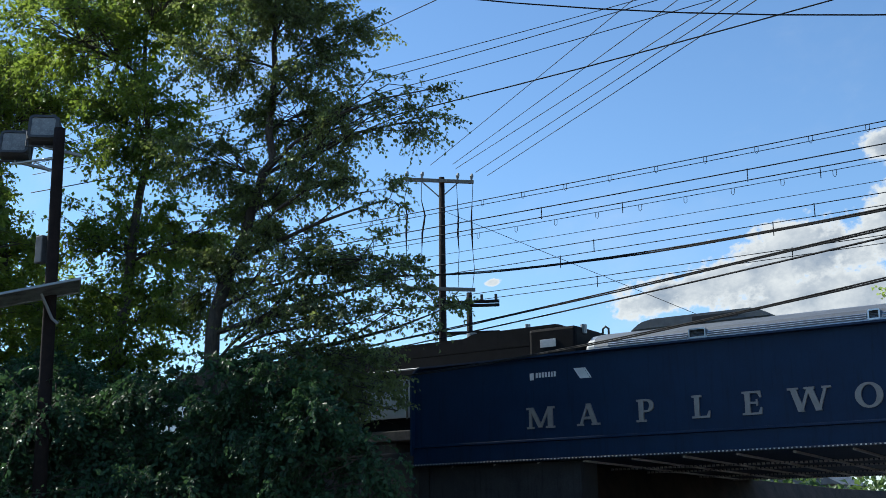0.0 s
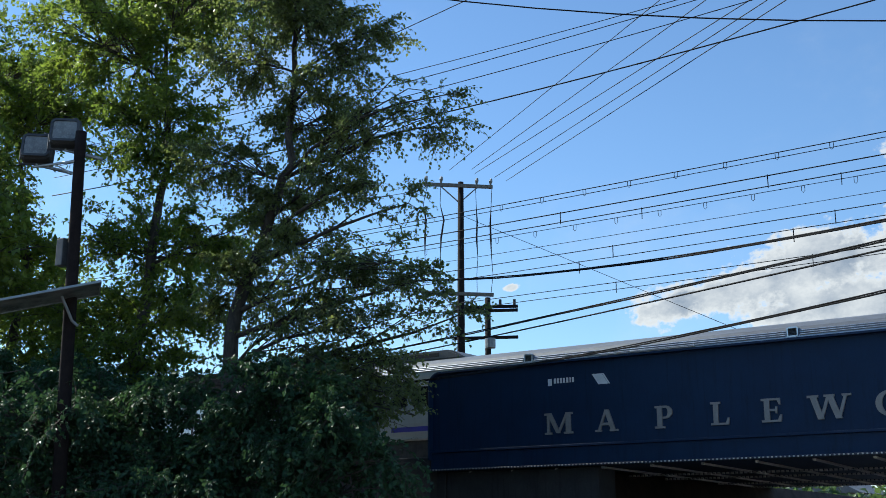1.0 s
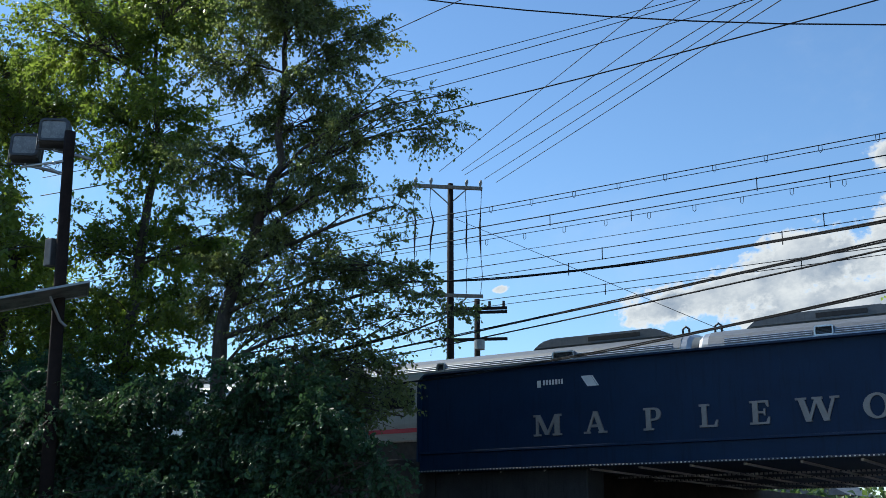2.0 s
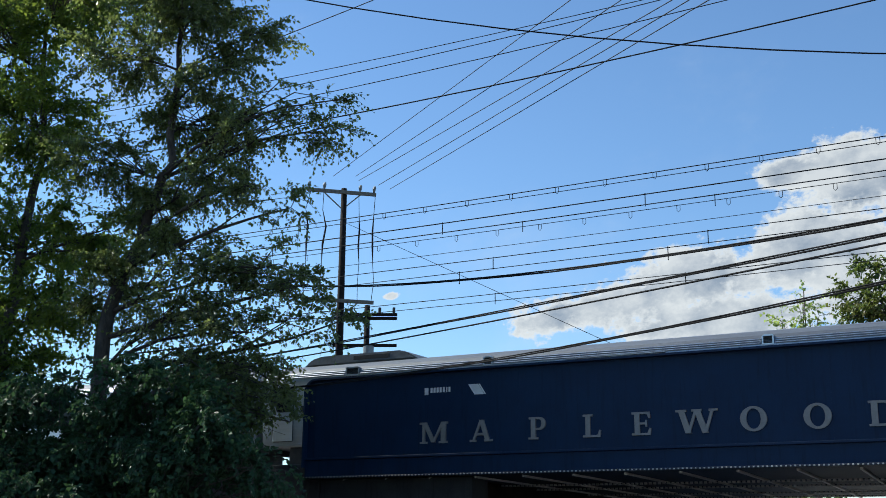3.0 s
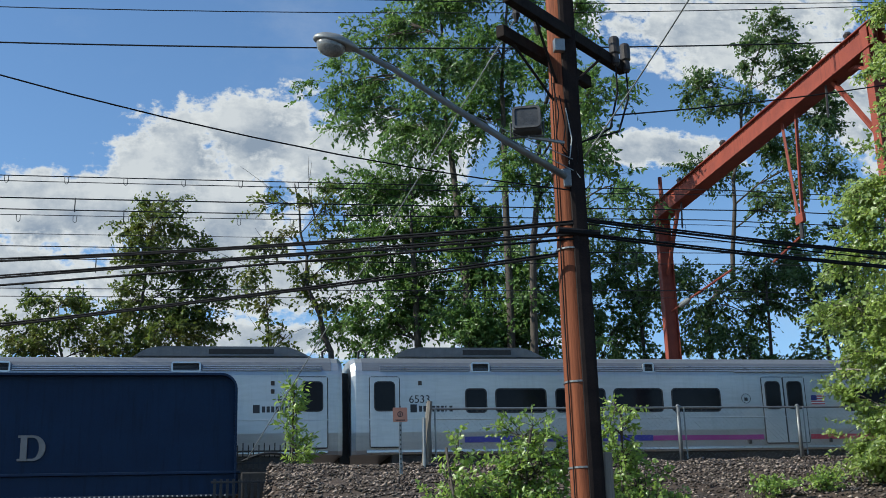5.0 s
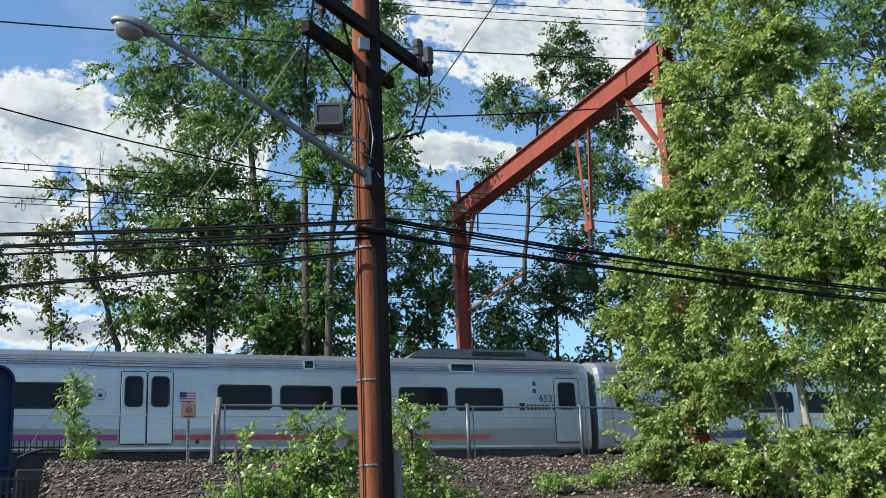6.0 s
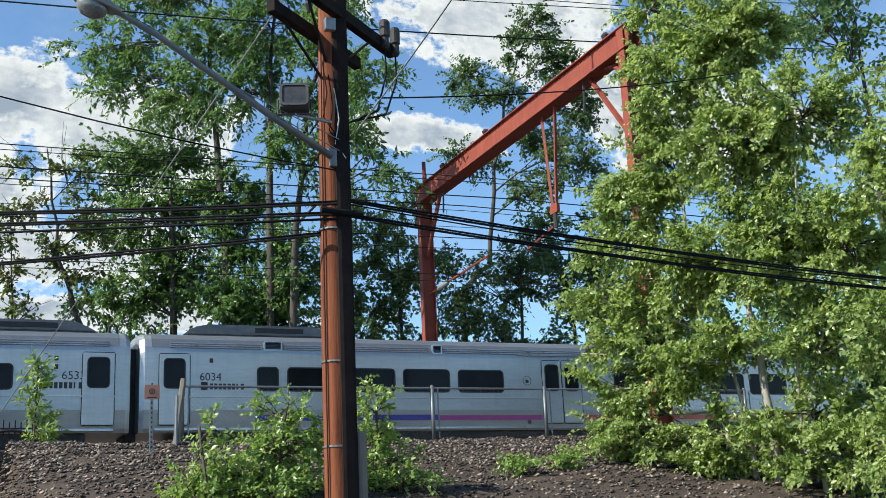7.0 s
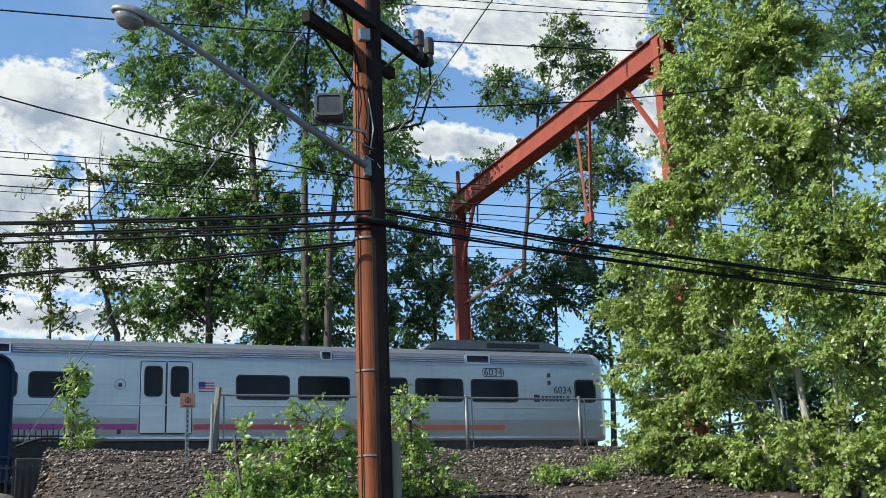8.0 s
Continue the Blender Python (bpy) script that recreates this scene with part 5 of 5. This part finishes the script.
def flood_pole():
    x, y = -1.36 * 15, 15.0
    th = empty("light_pole", pose(x, y, 0))
    part("shaft", tube([(0.25, 0, -0.2), (0.15, 0, 4), (0.0, 0, EYE + 8.2), (0.0, 0, EYE + 8.6)], [0.15, 0.14, 0.12, 0.12], 14), CONDUIT, th, smooth=True)
    part("bracket", tube([(0, -0.1, EYE + 7.9), (-1.5, -0.1, EYE + 8.05)], 0.03, 8), GALV, th)
    part("brace", tube([(0, -0.1, EYE + 7.6), (-0.7, -0.1, EYE + 7.95)], 0.02, 6), GALV, th)
    part("junction_box", box(-0.35, -0.12, -0.15, 0.05, EYE + 5.6, EYE + 6.2, 0.02), FLOOD, th)
    tagged(th, "dark wooden light pole carrying two floodlights among the leaves", "light pole")
    for u, v in ((-1.395, .576), (-1.462, .566)):
        q = flood_light(at(u, v, 15), 42, "weathered grey floodlight on a wooden pole", FLOOD_GLASS)
        q.scale = (1.9, 1.9, 1.9)
    # solar panel on the same pole
    p = Vector(at(-1.375, .332, 14.6))
    sp = empty("solar_panel", Matrix.Translation(p))
    m = pose(0, 0, 0, -4, -15, 53.6)
    bm = box(-1.35, 0.75, -0.5, 0.5, -0.012, 0.012)
    bm.transform(m)
    part("backsheet", bm, PANEL, sp, "glossy backsheet with reflected sky put into its colour")
    for x0, x1, y0, y1 in ((-1.39, 0.79, -0.54, -0.5), (-1.39, 0.79, 0.5, 0.54), (-1.39, -1.35, -0.5, 0.5), (0.75, 0.79, -0.5, 0.5)):
        bm = box(x0, x1, y0, y1, -0.03, 0.02, 0.004)
        bm.transform(m)
        part("frame", bm, GALV, sp, "aluminium frame rail")
    part("mount", tube([(0, 0, -0.03), (0.0, 0.3, -0.5), (0.05, 0.42, -0.6)], 0.03, 8), GALV, sp)
    tagged(sp, "tilted solar panel in an aluminium frame on the light pole", "solar panel")


flood_pole()


def far_poles():
    y = 42.0
    th = empty("transmission_pole", pose(-.687 * y, y, 0))
    part("shaft", tube([(0, 0, 2.5), (0, 0, 10), (0, 0, EYE + .376 * y)], [0.19, 0.17, 0.13], 12), WOOD_DARK, th, smooth=True)
    d = Vector((2.0, 1.9, 0)).normalized()
    for z, L in ((EYE + .371 * y, 1.6), (EYE + .2505 * y, 1.6)):
        own = box(-L, L, -0.06, 0.06, -0.08, 0.08, 0.01)
        own.transform(Matrix.Translation((0, -0.2, z)) @ Matrix.Rotation(math.atan2(d.y, d.x), 4, "Z"))
        part("crossarm", own, WOOD_GREY, th)
        for s in (-1, 1):
            part("brace", tube([d * s * 0.9 + Vector((0, -0.15, z)), (0, -0.1, z - 0.8)], 0.03, 6), WOOD_GREY, th)
    rng = np.random.default_rng(3)
    for s in (-1.5, -0.8, 0.85, 1.5):
        a, b = d * s + Vector((0, -0.2, EYE + .369 * y)), d * s + Vector((0, -0.2, EYE + .253 * y))
        pts = [a.lerp(b, k / 6) + Vector((rng.normal(0, 0.05), 0, 0)) for k in range(7)]
        part("jumper", tube(pts, [0.014, 0.014, 0.04, 0.045, 0.014, 0.014, 0.014], 6), CABLE, th)
        c = d * s + Vector((0, -0.2, EYE + .372 * y))
        part("insulator", tube([c, c + Vector((0.03, -0.02, 0.22)), c + Vector((0.06, -0.02, 0.34))], [0.03, 0.09, 0.05], 8), LAMP_GREY, th)
    tagged(th, "tall weathered transmission pole with two crossarms", "utility pole")
    th = empty("distribution_pole", pose(-.653 * 45, 45, 0))
    part("shaft", tube([(0, 0, 2.5), (0, 0, EYE + .243 * 45)], [0.17, 0.13], 12), WOOD_DARK, th, smooth=True)
    for z in (EYE + .2325 * 45, EYE + .2285 * 45, EYE + .200 * 45):
        own = box(-1.5, 1.5, -0.06, 0.06, -0.07, 0.07, 0.01)
        own.transform(Matrix.Translation((0, -0.15, z)) @ Matrix.Rotation(math.atan2(0.5, 1), 4, "Z"))
        part("crossarm", own, WOOD_DARK, th)
    for x in (-1.2, -0.6, 0.6, 1.2):
        part("insulator", tube([(x, x * 0.5 - 0.15, EYE + .234 * 45), (x, x * 0.5 - 0.15, EYE + .240 * 45)], 0.07, 8), INSUL, th)
    part("transformer", tube([(0.35, -0.35, EYE + .188 * 45), (0.35, -0.35, EYE + .198 * 45)], 0.25, 14), LAMP_GREY, th)
    tagged(th, "shorter dark wooden pole with crossarms and insulators", "utility pole")


far_poles()


def i_beam(p0, p1, depth, width, t=0.03, side=(1, 0, 0)):
    """A rolled steel section from p0 to p1, its web across the side direction."""
    p0, p1 = Vector(p0), Vector(p1)
    z = (p1 - p0).normalized()
    x = Vector(side).normalized()
    y = z.cross(x).normalized()
    L = (p1 - p0).length
    bm = box(-depth / 2, depth / 2, -t / 2, t / 2, 0, L)
    box(-depth / 2 - t, -depth / 2, -width / 2, width / 2, 0, L, 0.004, bm)
    box(depth / 2, depth / 2 + t, -width / 2, width / 2, 0, L, 0.004, bm)
    bm.transform(Matrix((x, y, z)).transposed().to_4x4())
    bm.transform(Matrix.Translation(p0))
    return bm


def gantry():
    X, z = 14.95, EYE + 11.55
    th = empty("catenary_gantry", pose(X, 29, 0))
    y0, y1 = -6.4, 7.3
    part("column", i_beam((0, y1, RAIL_Z - 0.4), (0, y1, z), 0.40, 0.30, 0.03, (1, 0, 0)), RUST, th)
    part("column", i_beam((0, y0, 2.4), (0, y0, z + 0.55), 0.40, 0.30, 0.03, (1, 0, 0)), RUST, th)
    # plate-girder beam with flanges and stiffeners
    part("beam_web", box(-0.17, -0.15, y0 - 0.3, y1 + 0.35, z, z + 0.55), RUST, th)
    part("beam_web", box(0.15, 0.17, y0 - 0.3, y1 + 0.35, z, z + 0.55), RUST, th)
    part("beam_flange", box(-0.26, 0.26, y0 - 0.35, y1 + 0.4, z + 0.55, z + 0.58, 0.005), RUST, th)
    part("beam_flange", box(-0.26, 0.26, y0 - 0.35, y1 + 0.4, z - 0.03, z, 0.005), RUST, th)
    for k in range(12):
        y = y0 + 0.4 + k * 1.2
        part("stiffener", box(0.172, 0.25, y - 0.012, y + 0.012, z + 0.002, z + 0.548), RUST, th)
    bm = bmesh.new()
    for k in range(60):
        y = y0 + k * 0.23
        box(-0.19, -0.17, y - 0.02, y + 0.02, z + 0.48, z + 0.52, 0, bm)
        box(-0.19, -0.17, y - 0.02, y + 0.02, z + 0.03, z + 0.07, 0, bm)
    tagged(part("rivets", bm, RUST, th), kind="stuff")
    part("knee_brace", tube([(0, y0 + 0.1, z - 2.3), (0, y0 + 1.9, z - 0.02)], 0.07, 4), RUST, th)
    part("knee_brace", tube([(0, y1 - 0.1, z - 2.0), (0, y1 - 1.5, z - 0.02)], 0.07, 4), RUST, th)
    arc = [(0, y0 + 0.22 + 0.9 * (1 - math.cos(a)), z - 0.95 + 0.9 * math.sin(a)) for a in np.linspace(0, math.pi / 2, 8)]
    part("curved_bracket", tube(arc, 0.06, 6), RUST, th)
    part("mast_stub", tube([(0, y1 - 0.1, z + 0.58), (0, y1 - 0.1, z + 1.5)], 0.07, 8), RUST, th)
    for y in (y0 + 1.0, y1 - 1.8, 2.0):
        part("insulator", tube([(0, y, z + 0.58), (0, y, z + 0.66), (0, y, z + 0.72), (0, y, z + 0.82), (0, y, z + 0.9)], [0.05, 0.12, 0.08, 0.12, 0.06], 10), INSUL, th, "brown post insulator")
    # drop brackets above each track with pull-off arms
    for y, drop in ((-2.1, 2.9),):
        for s in (-0.25, 0.25):
            part("drop_bar", tube([(0, y + s * 1.6, z), (0, y + s * 0.4, z - drop)], 0.05, 4), RUST, th)
        part("drop_plate", box(-0.05, 0.05, y - 0.2, y + 0.2, z - drop - 0.1, z - drop + 0.15, 0.01), RUST, th)
        part("insulator", tube([(0, y, z - drop - 0.1), (0, y, z - drop - 0.5)], 0.06, 8), INSUL, th)
        part("pull_off_arm", tube([(-0.02, y + 0.1, z - drop - 0.45), (-0.06, y + 1.6, z - drop - 0.72)], 0.04, 6), RUST, th, "rusty pull-off arm")
    part("cantilever", tube([(0, y1 - 0.2, EYE + 8.24), (0, 5.6, EYE + 8.31), (0, 2.3, EYE + 8.43)], 0.035, 6), RUST, th, "rusty cantilever arm")
    part("stay_insulator", tube([(0, y1 - 0.9, EYE + 8.26), (0, y1 - 1.1, EYE + 8.27), (0, y1 - 1.6, EYE + 8.29), (0, y1 - 1.8, EYE + 8.30)], [0.05, 0.09, 0.09, 0.05], 10), LAMP_GREY, th, "pale grey insulator")
    for y in (-4.3, 5.3):
        part("hanger", tube([(-0.1, y, z), (-0.14, y, z - 0.9)], 0.03, 6), INSUL, th)
    tagged(th, "red-oxide painted steel catenary gantry spanning the tracks", "gantry")


gantry()


# ---- wires ----
def wire(name, p0, p1, sag, r, label, material=None, n=26, hangers=0, lash=False, group=""):
    p0, p1 = Vector(p0), Vector(p1)
    pts = [p0.lerp(p1, k / n) - Vector((0, 0, 4 * sag * (k / n) * (1 - k / n))) for k in range(n + 1)]
    th = empty(name, Matrix.Translation(p0))
    part("strand", tube([p - p0 for p in pts], r, 6), material or WIRE, th, smooth=True)
    for k in range(hangers):
        f = (k + 0.5) / hangers
        c = p0.lerp(p1, f) - Vector((0, 0, 4 * sag * f * (1 - f))) - p0
        part("hanger", tube([c + Vector((-0.05, 0, 0)), c + Vector((-0.05, 0, -0.16)), c + Vector((0, 0, -0.21)), c + Vector((0.05, 0, -0.16)), c + Vector((0.05, 0, 0))], 0.009, 4), WIRE, th)
    if lash:
        off = [p - p0 + Vector((0, 0, -0.026 - 0.006 * math.sin(i * 1.3))) for i, p in enumerate(pts)]
        part("lashed_cable", tube(off, r * 1.2, 6), CABLE, th, "thick black lashed cable")
    return tagged(th, label, "overhead wire", group)


# along the railway: distance, height, radius, hangers
for y, k, r, h, tick in ((30.5, .3425, .014, 40, 0), (30.5, .3375, .011, 0, 0), (28.9, .3222, .016, 0, 1), (32.6, .3120, .016, 0, 1), (32.6, .3070, .010, 40, 0), (30.5, .2900, .008, 0, 0),
                         (28.9, .2790, .012, 0, 1), (28.9, .2680, .011, 0, 1), (32.6, .2420, .012, 0, 1), (32.6, .2350, .011, 0, 0)):
    z = EYE + k * y
    w = wire("catenary_wire", (-46, y, z + 0.22), (14.9, y, z + 0.22), 0.26, r, "thin dark overhead railway wire along the tracks", hangers=h, group="railway wires")
    if tick:
        for i in range(9):
            x = 4 + i * 6.3 + (y * 7 + k * 100) % 3
            f = x / 60.9
            c = Vector((x, 0, -4 * 0.26 * f * (1 - f)))
            part("clip", tube([c + Vector((0, 0, 0.03)), c + Vector((0, 0, -0.34))], 0.014, 5), WIRE, w)
    wire("catenary_wire", (14.9, y, z + 0.22), (75, y, z + 0.22), 0.26, r, "thin dark overhead railway wire along the tracks", group="railway wires")
for k0, k1, r in ((.4859, .5453, .017), (.5134, .587, .011), (.5307, .604, .011), (.5541, .587, .010)):
    wire("feeder_wire", (-34, 24, EYE + k0 * 24), (22, 24, EYE + k1 * 24), 1.2, r, "thin dark feeder wire high above the tracks", group="feeder wires")
wire("feeder_wire", (-26, 26, EYE + .549 * 26), (0, 22, EYE + .69 * 22), 0.1, .014, "thin dark feeder wire high above the tracks", group="feeder wires")
# from the transmission pole across the street
for (u0, k0), (u1, k1) in (((-.7019, .3928), (-.4163, .5376)), ((-.672, .3883), (-.3621, .5248)), ((-.6682, .3826), (-.3105, .5126)), ((-.6426, .3737), (-.2939, .5087)), ((-.6282, .3671), (-.2748, .5042))):
    a = Vector(at(u0, k0, 42))
    s = (k1 - k0) / (u1 - u0)
    wire("span_wire", a, at(0.1, k0 + s * (0.1 - u0), 19), 0.0, .015, "thin span wire from the transmission pole over the street", group="span wires")
wire("guy_strand", at(-.68, .335, 42), at(-.35, .165, 42), 0.0, .012, "thin guy wire of the transmission pole", group="span wires")
# cables on the utility pole
A = Vector((PX, PY - 0.17, 0))
wire("telephone_cable", A + Vector((0, 0, EYE + 3.87)), (-26, 29, EYE + 8.7), 0.93, .013, "thick black cable slung between poles", CABLE, lash=True, group="street cables")
wire("telephone_cable", A + Vector((0, 0, EYE + 3.74)), (-27, 28, EYE + 5.25), 0.12, .012, "thick black cable slung between poles", CABLE, lash=True, group="street cables")
wire("telephone_cable", A + Vector((0, 0, EYE + 3.66)), (-27, 28, EYE + 5.05), 0.16, .015, "thick black cable slung between poles", CABLE, group="street cables")
wire("telephone_cable", A + Vector((-0.2, 0, EYE + 3.48)), (-27, 28, EYE + 4.65), 0.62, .012, "thick black cable slung between poles", CABLE, lash=True, group="street cables")
wire("telephone_cable", A + Vector((0, 0, EYE + 3.92)), (34, 14.5, EYE + 4.6), 0.75, .012, "thick black cable slung between poles", CABLE, lash=True, group="street cables")
wire("telephone_cable", A + Vector((0, 0, EYE + 3.74)), (34, 14.5, EYE + 4.5), 0.75, .012, "thick black cable slung between poles", CABLE, lash=True, group="street cables")
wire("telephone_cable", A + Vector((0, 0, EYE + 3.86)), (34, 16, EYE + 5.4), 0.9, .008, "thin black cable slung between poles", CABLE, group="street cables")
wire("service_drop", A + Vector((0, 0, EYE + 4.25)), (-20, 8, EYE + 12.5), 1.957, .008, "thin black service wire rising over the street", CABLE, group="street cables")
wire("service_drop", (0.3692 * 13, 13, EYE + .423 * 13), (0.80 * 16, 16, EYE + .50 * 16), 0.1, .010, "thin black service wire rising over the street", CABLE, group="street cables")
wire("service_drop", A + Vector((0.2, 0, EYE + .374 * 12.5)), (0.475 * 9.5, 9.5, EYE + .575 * 9.5), 0.03, .009, "grey twisted service wire from the pole", LAMP_GREY, group="street cables")
wire("guy_strand", (PX - 0.05, PY + 0.2, EYE + .575 * 12.7), at(.0235, .096, 24), 0.0, .009, "grey guy wire sloping from the pole to the bank", LAMP_GREY)


# ---- fence, sign, posts, boulder ----
def chain_fence():
    y = 24.0
    top = EYE + .1380 * y
    us = [.180, .4115, .5295, .648, .766]
    th = empty("chain_link_fence", pose(us[0] * y, y, ground_height(us[0] * y, y)))
    o = Vector(th.location)
    for u in us:
        x = u * y
        g = ground_height(x, y)
        p = part("post", tube([Vector((x, y, g - 0.1)) - o, Vector((x, y, top + 0.03)) - o], 0.045, 10), POST_GREY, th, "aged steel fence post", smooth=True)
        part("cap", tube([Vector((x, y, top + 0.03)) - o, Vector((x, y, top + 0.07)) - o], [0.055, 0.02], 10), GALV, p)
        part("tension_bar", tube([Vector((x + 0.13, y - 0.02, g + 0.05)) - o, Vector((x + 0.13, y - 0.02, top)) - o], 0.018, 6), GALV, p)
    part("top_rail", tube([Vector((us[0] * y, y, top)) - o, Vector((us[-1] * y, y, top)) - o], 0.026, 8), GALV, th)
    bm = bmesh.new()
    x0, x1, h = us[0] * y, us[-1] * y, 1.1
    x = x0 - h
    while x < x1:
        for a, b in ((0, h), (h, 0)):
            xa, xb = max(x, x0), min(x + h, x1)
            if xb - xa > 0.1:
                za, zb = (a + (b - a) * (xa - x) / h), (a + (b - a) * (xb - x) / h)
                tube([Vector((xa, y, top - h + za)) - o, Vector((xb, y, top - h + zb)) - o], 0.0014, 3, bm, cap=False)
        x += 0.11
    tagged(part("mesh", bm, GALV, th, "thin diagonal wire mesh"), kind="stuff")
    tagged(th, "low galvanised chain-link fence along the crest of the bank", "fence")


chain_fence()


def sign():
    y = 22.0
    x = .1545 * y
    g = ground_height(x, y)
    th = empty("warning_sign", pose(x, y, g))
    z1, z0 = EYE + .139 * y - g, EYE + .1265 * y - g
    part("post", box(-0.03, 0.03, -0.02, 0.02, -0.1, z1 - 0.01, 0.006), GALV, th, "grey steel sign post")
    for k in range(14):
        part("post_hole", box(-0.012, 0.012, -0.024, -0.0205, 0.1 + k * 0.09, 0.135 + k * 0.09), BLACK, th)
    part("plate", slab(rounded(-0.14, 0.14, z0, z1, 0.02), -0.034, -0.026), SIGN, th, "faded orange sign plate")
    c = (z0 + z1) / 2
    part("emblem", ring_plate(-0.04, 0.04, c - 0.03, c + 0.05, 0.038, 0.016, -0.037, -0.033), SIGN_INK, th)
    part("emblem_bar", box(-0.01, 0.01, -0.037, -0.034, c - 0.02, c + 0.04), SIGN_INK, th)
    part("text_bar", box(-0.09, 0.09, -0.037, -0.034, z0 + 0.025, z0 + 0.045), SIGN_INK, th)
    tagged(th, "small faded orange warning sign on a steel post", "sign")


sign()


def timber_post():
    a, b = Vector(at(.174, .085, 23.5)), Vector(at(.1812, .1445, 23.5))
    th = empty("timber_post", Matrix.Translation(a))
    own = tube([Vector((0, 0, -0.4)), (b - a) * 0.5, b - a], [0.075, 0.07, 0.06], 6)
    part("timber", own, WOOD_GREY, th, "split weathered timber")
    part("metal_post", tube([(0.0, -0.1, -0.4), (0.02, -0.1, 1.05)], 0.035, 8), GALV, th)
    tagged(th, "leaning weathered grey timber post at the fence end", "post")


timber_post()


def picket_fence():
    y, x0, x1 = 27.0, 0.42, 2.0
    zb, zt = EYE + .094 * y, EYE + .1075 * y
    th = empty("picket_fence", pose(x0, y, zb - 0.15))
    k = 0
    x = 0.0
    while x < x1 - x0:
        part("picket", box(x - 0.013, x + 0.013, -0.013, 0.013, 0.0, zt - zb + 0.16 + 0.05 * (k % 2), 0.003), IRON, th)
        x += 0.12
        k += 1
    for z in (0.1, zt - zb):
        part("rail", box(-0.05, x1 - x0 + 0.05, -0.018, 0.018, z, z + 0.04, 0.004), IRON, th)
    arc = [(0.1 + 1.3 * f, -0.02, 0.16 + 0.18 * math.sin(math.pi * f)) for f in np.linspace(0, 1, 9)]
    part("arch", tube(arc, 0.03, 6), IRON, th)
    tagged(th, "black iron picket fence at the end of the bridge", "fence")
    th = empty("slat_railing", pose(-0.1, 25.1, EYE + .045 * 25))
    for k in range(11):
        part("slat", box(k * 0.13, k * 0.13 + 0.06, -0.02, 0.02, -1.2, .88, 0.004), IRON, th)
    part("rail", box(-0.05, 1.5, -0.03, 0.03, 0.80, 0.84, 0.004), IRON, th)
    tagged(th, "black slatted railing below the bridge end", "railing")


picket_fence()


def boulder():
    y = 19.0
    x = .022 * y
    g = ground_height(x, y)
    h = EYE + .0575 * y - g
    bm = bmesh.new()
    bmesh.ops.create_icosphere(bm, subdivisions=4, radius=1)
    for v in bm.verts:
        n = 1 + 0.22 * noise.noise(v.co * 1.3) + 0.07 * noise.noise(v.co * 4.0)
        v.co = Vector((v.co.x * 1.5 * n, v.co.y * 0.9 * n, (max(v.co.z, -0.6) * n) * h * 0.95))
    ob = part("boulder", bm, ROCK, smooth=True)
    ob.location = (x, y, g)
    tagged(ob, "large pale grey rounded boulder at the foot of the bank", "boulder")


boulder()


def distance():
    """Low houses and a hedge seen through the underpass."""
    for x, y, w, h, m in ((-46, 78, 9, 4.4, CONCRETE_PALE), (-27, 80, 8, 4.2, CONCRETE_PALE)):
        th = empty("house", pose(x, y, 0))
        part("wall", box(-w / 2, w / 2, 0, 7, -0.5, h, 0.02), m, th)
        part("roof", slab([(-w / 2 - 0.3, h), (w / 2 + 0.3, h), (0, h + 2.2)], -0.3, 7.3), HVAC, th)
        for k in (-1, 1):
            q = part("window", ring_plate(k * w / 4 - 0.5, k * w / 4 + 0.5, 2.6, 4.0, 0.02, 0.08, -0.05, 0.02), HVAC, th)
            part("pane", box(k * w / 4 - 0.5, k * w / 4 + 0.5, -0.02, 0.01, 2.6, 4.0), GLASS, q)
        tagged(th, "pale house far beyond the underpass", "house")


distance()


# ---- what moves ----
def motions():
    for thing, k in MOVERS:
        walk(thing, [(t / 2, pose(car_start(t / 2) + k * CAR, TRAIN_Y, RAIL_Z)) for t in range(17)])


motions()
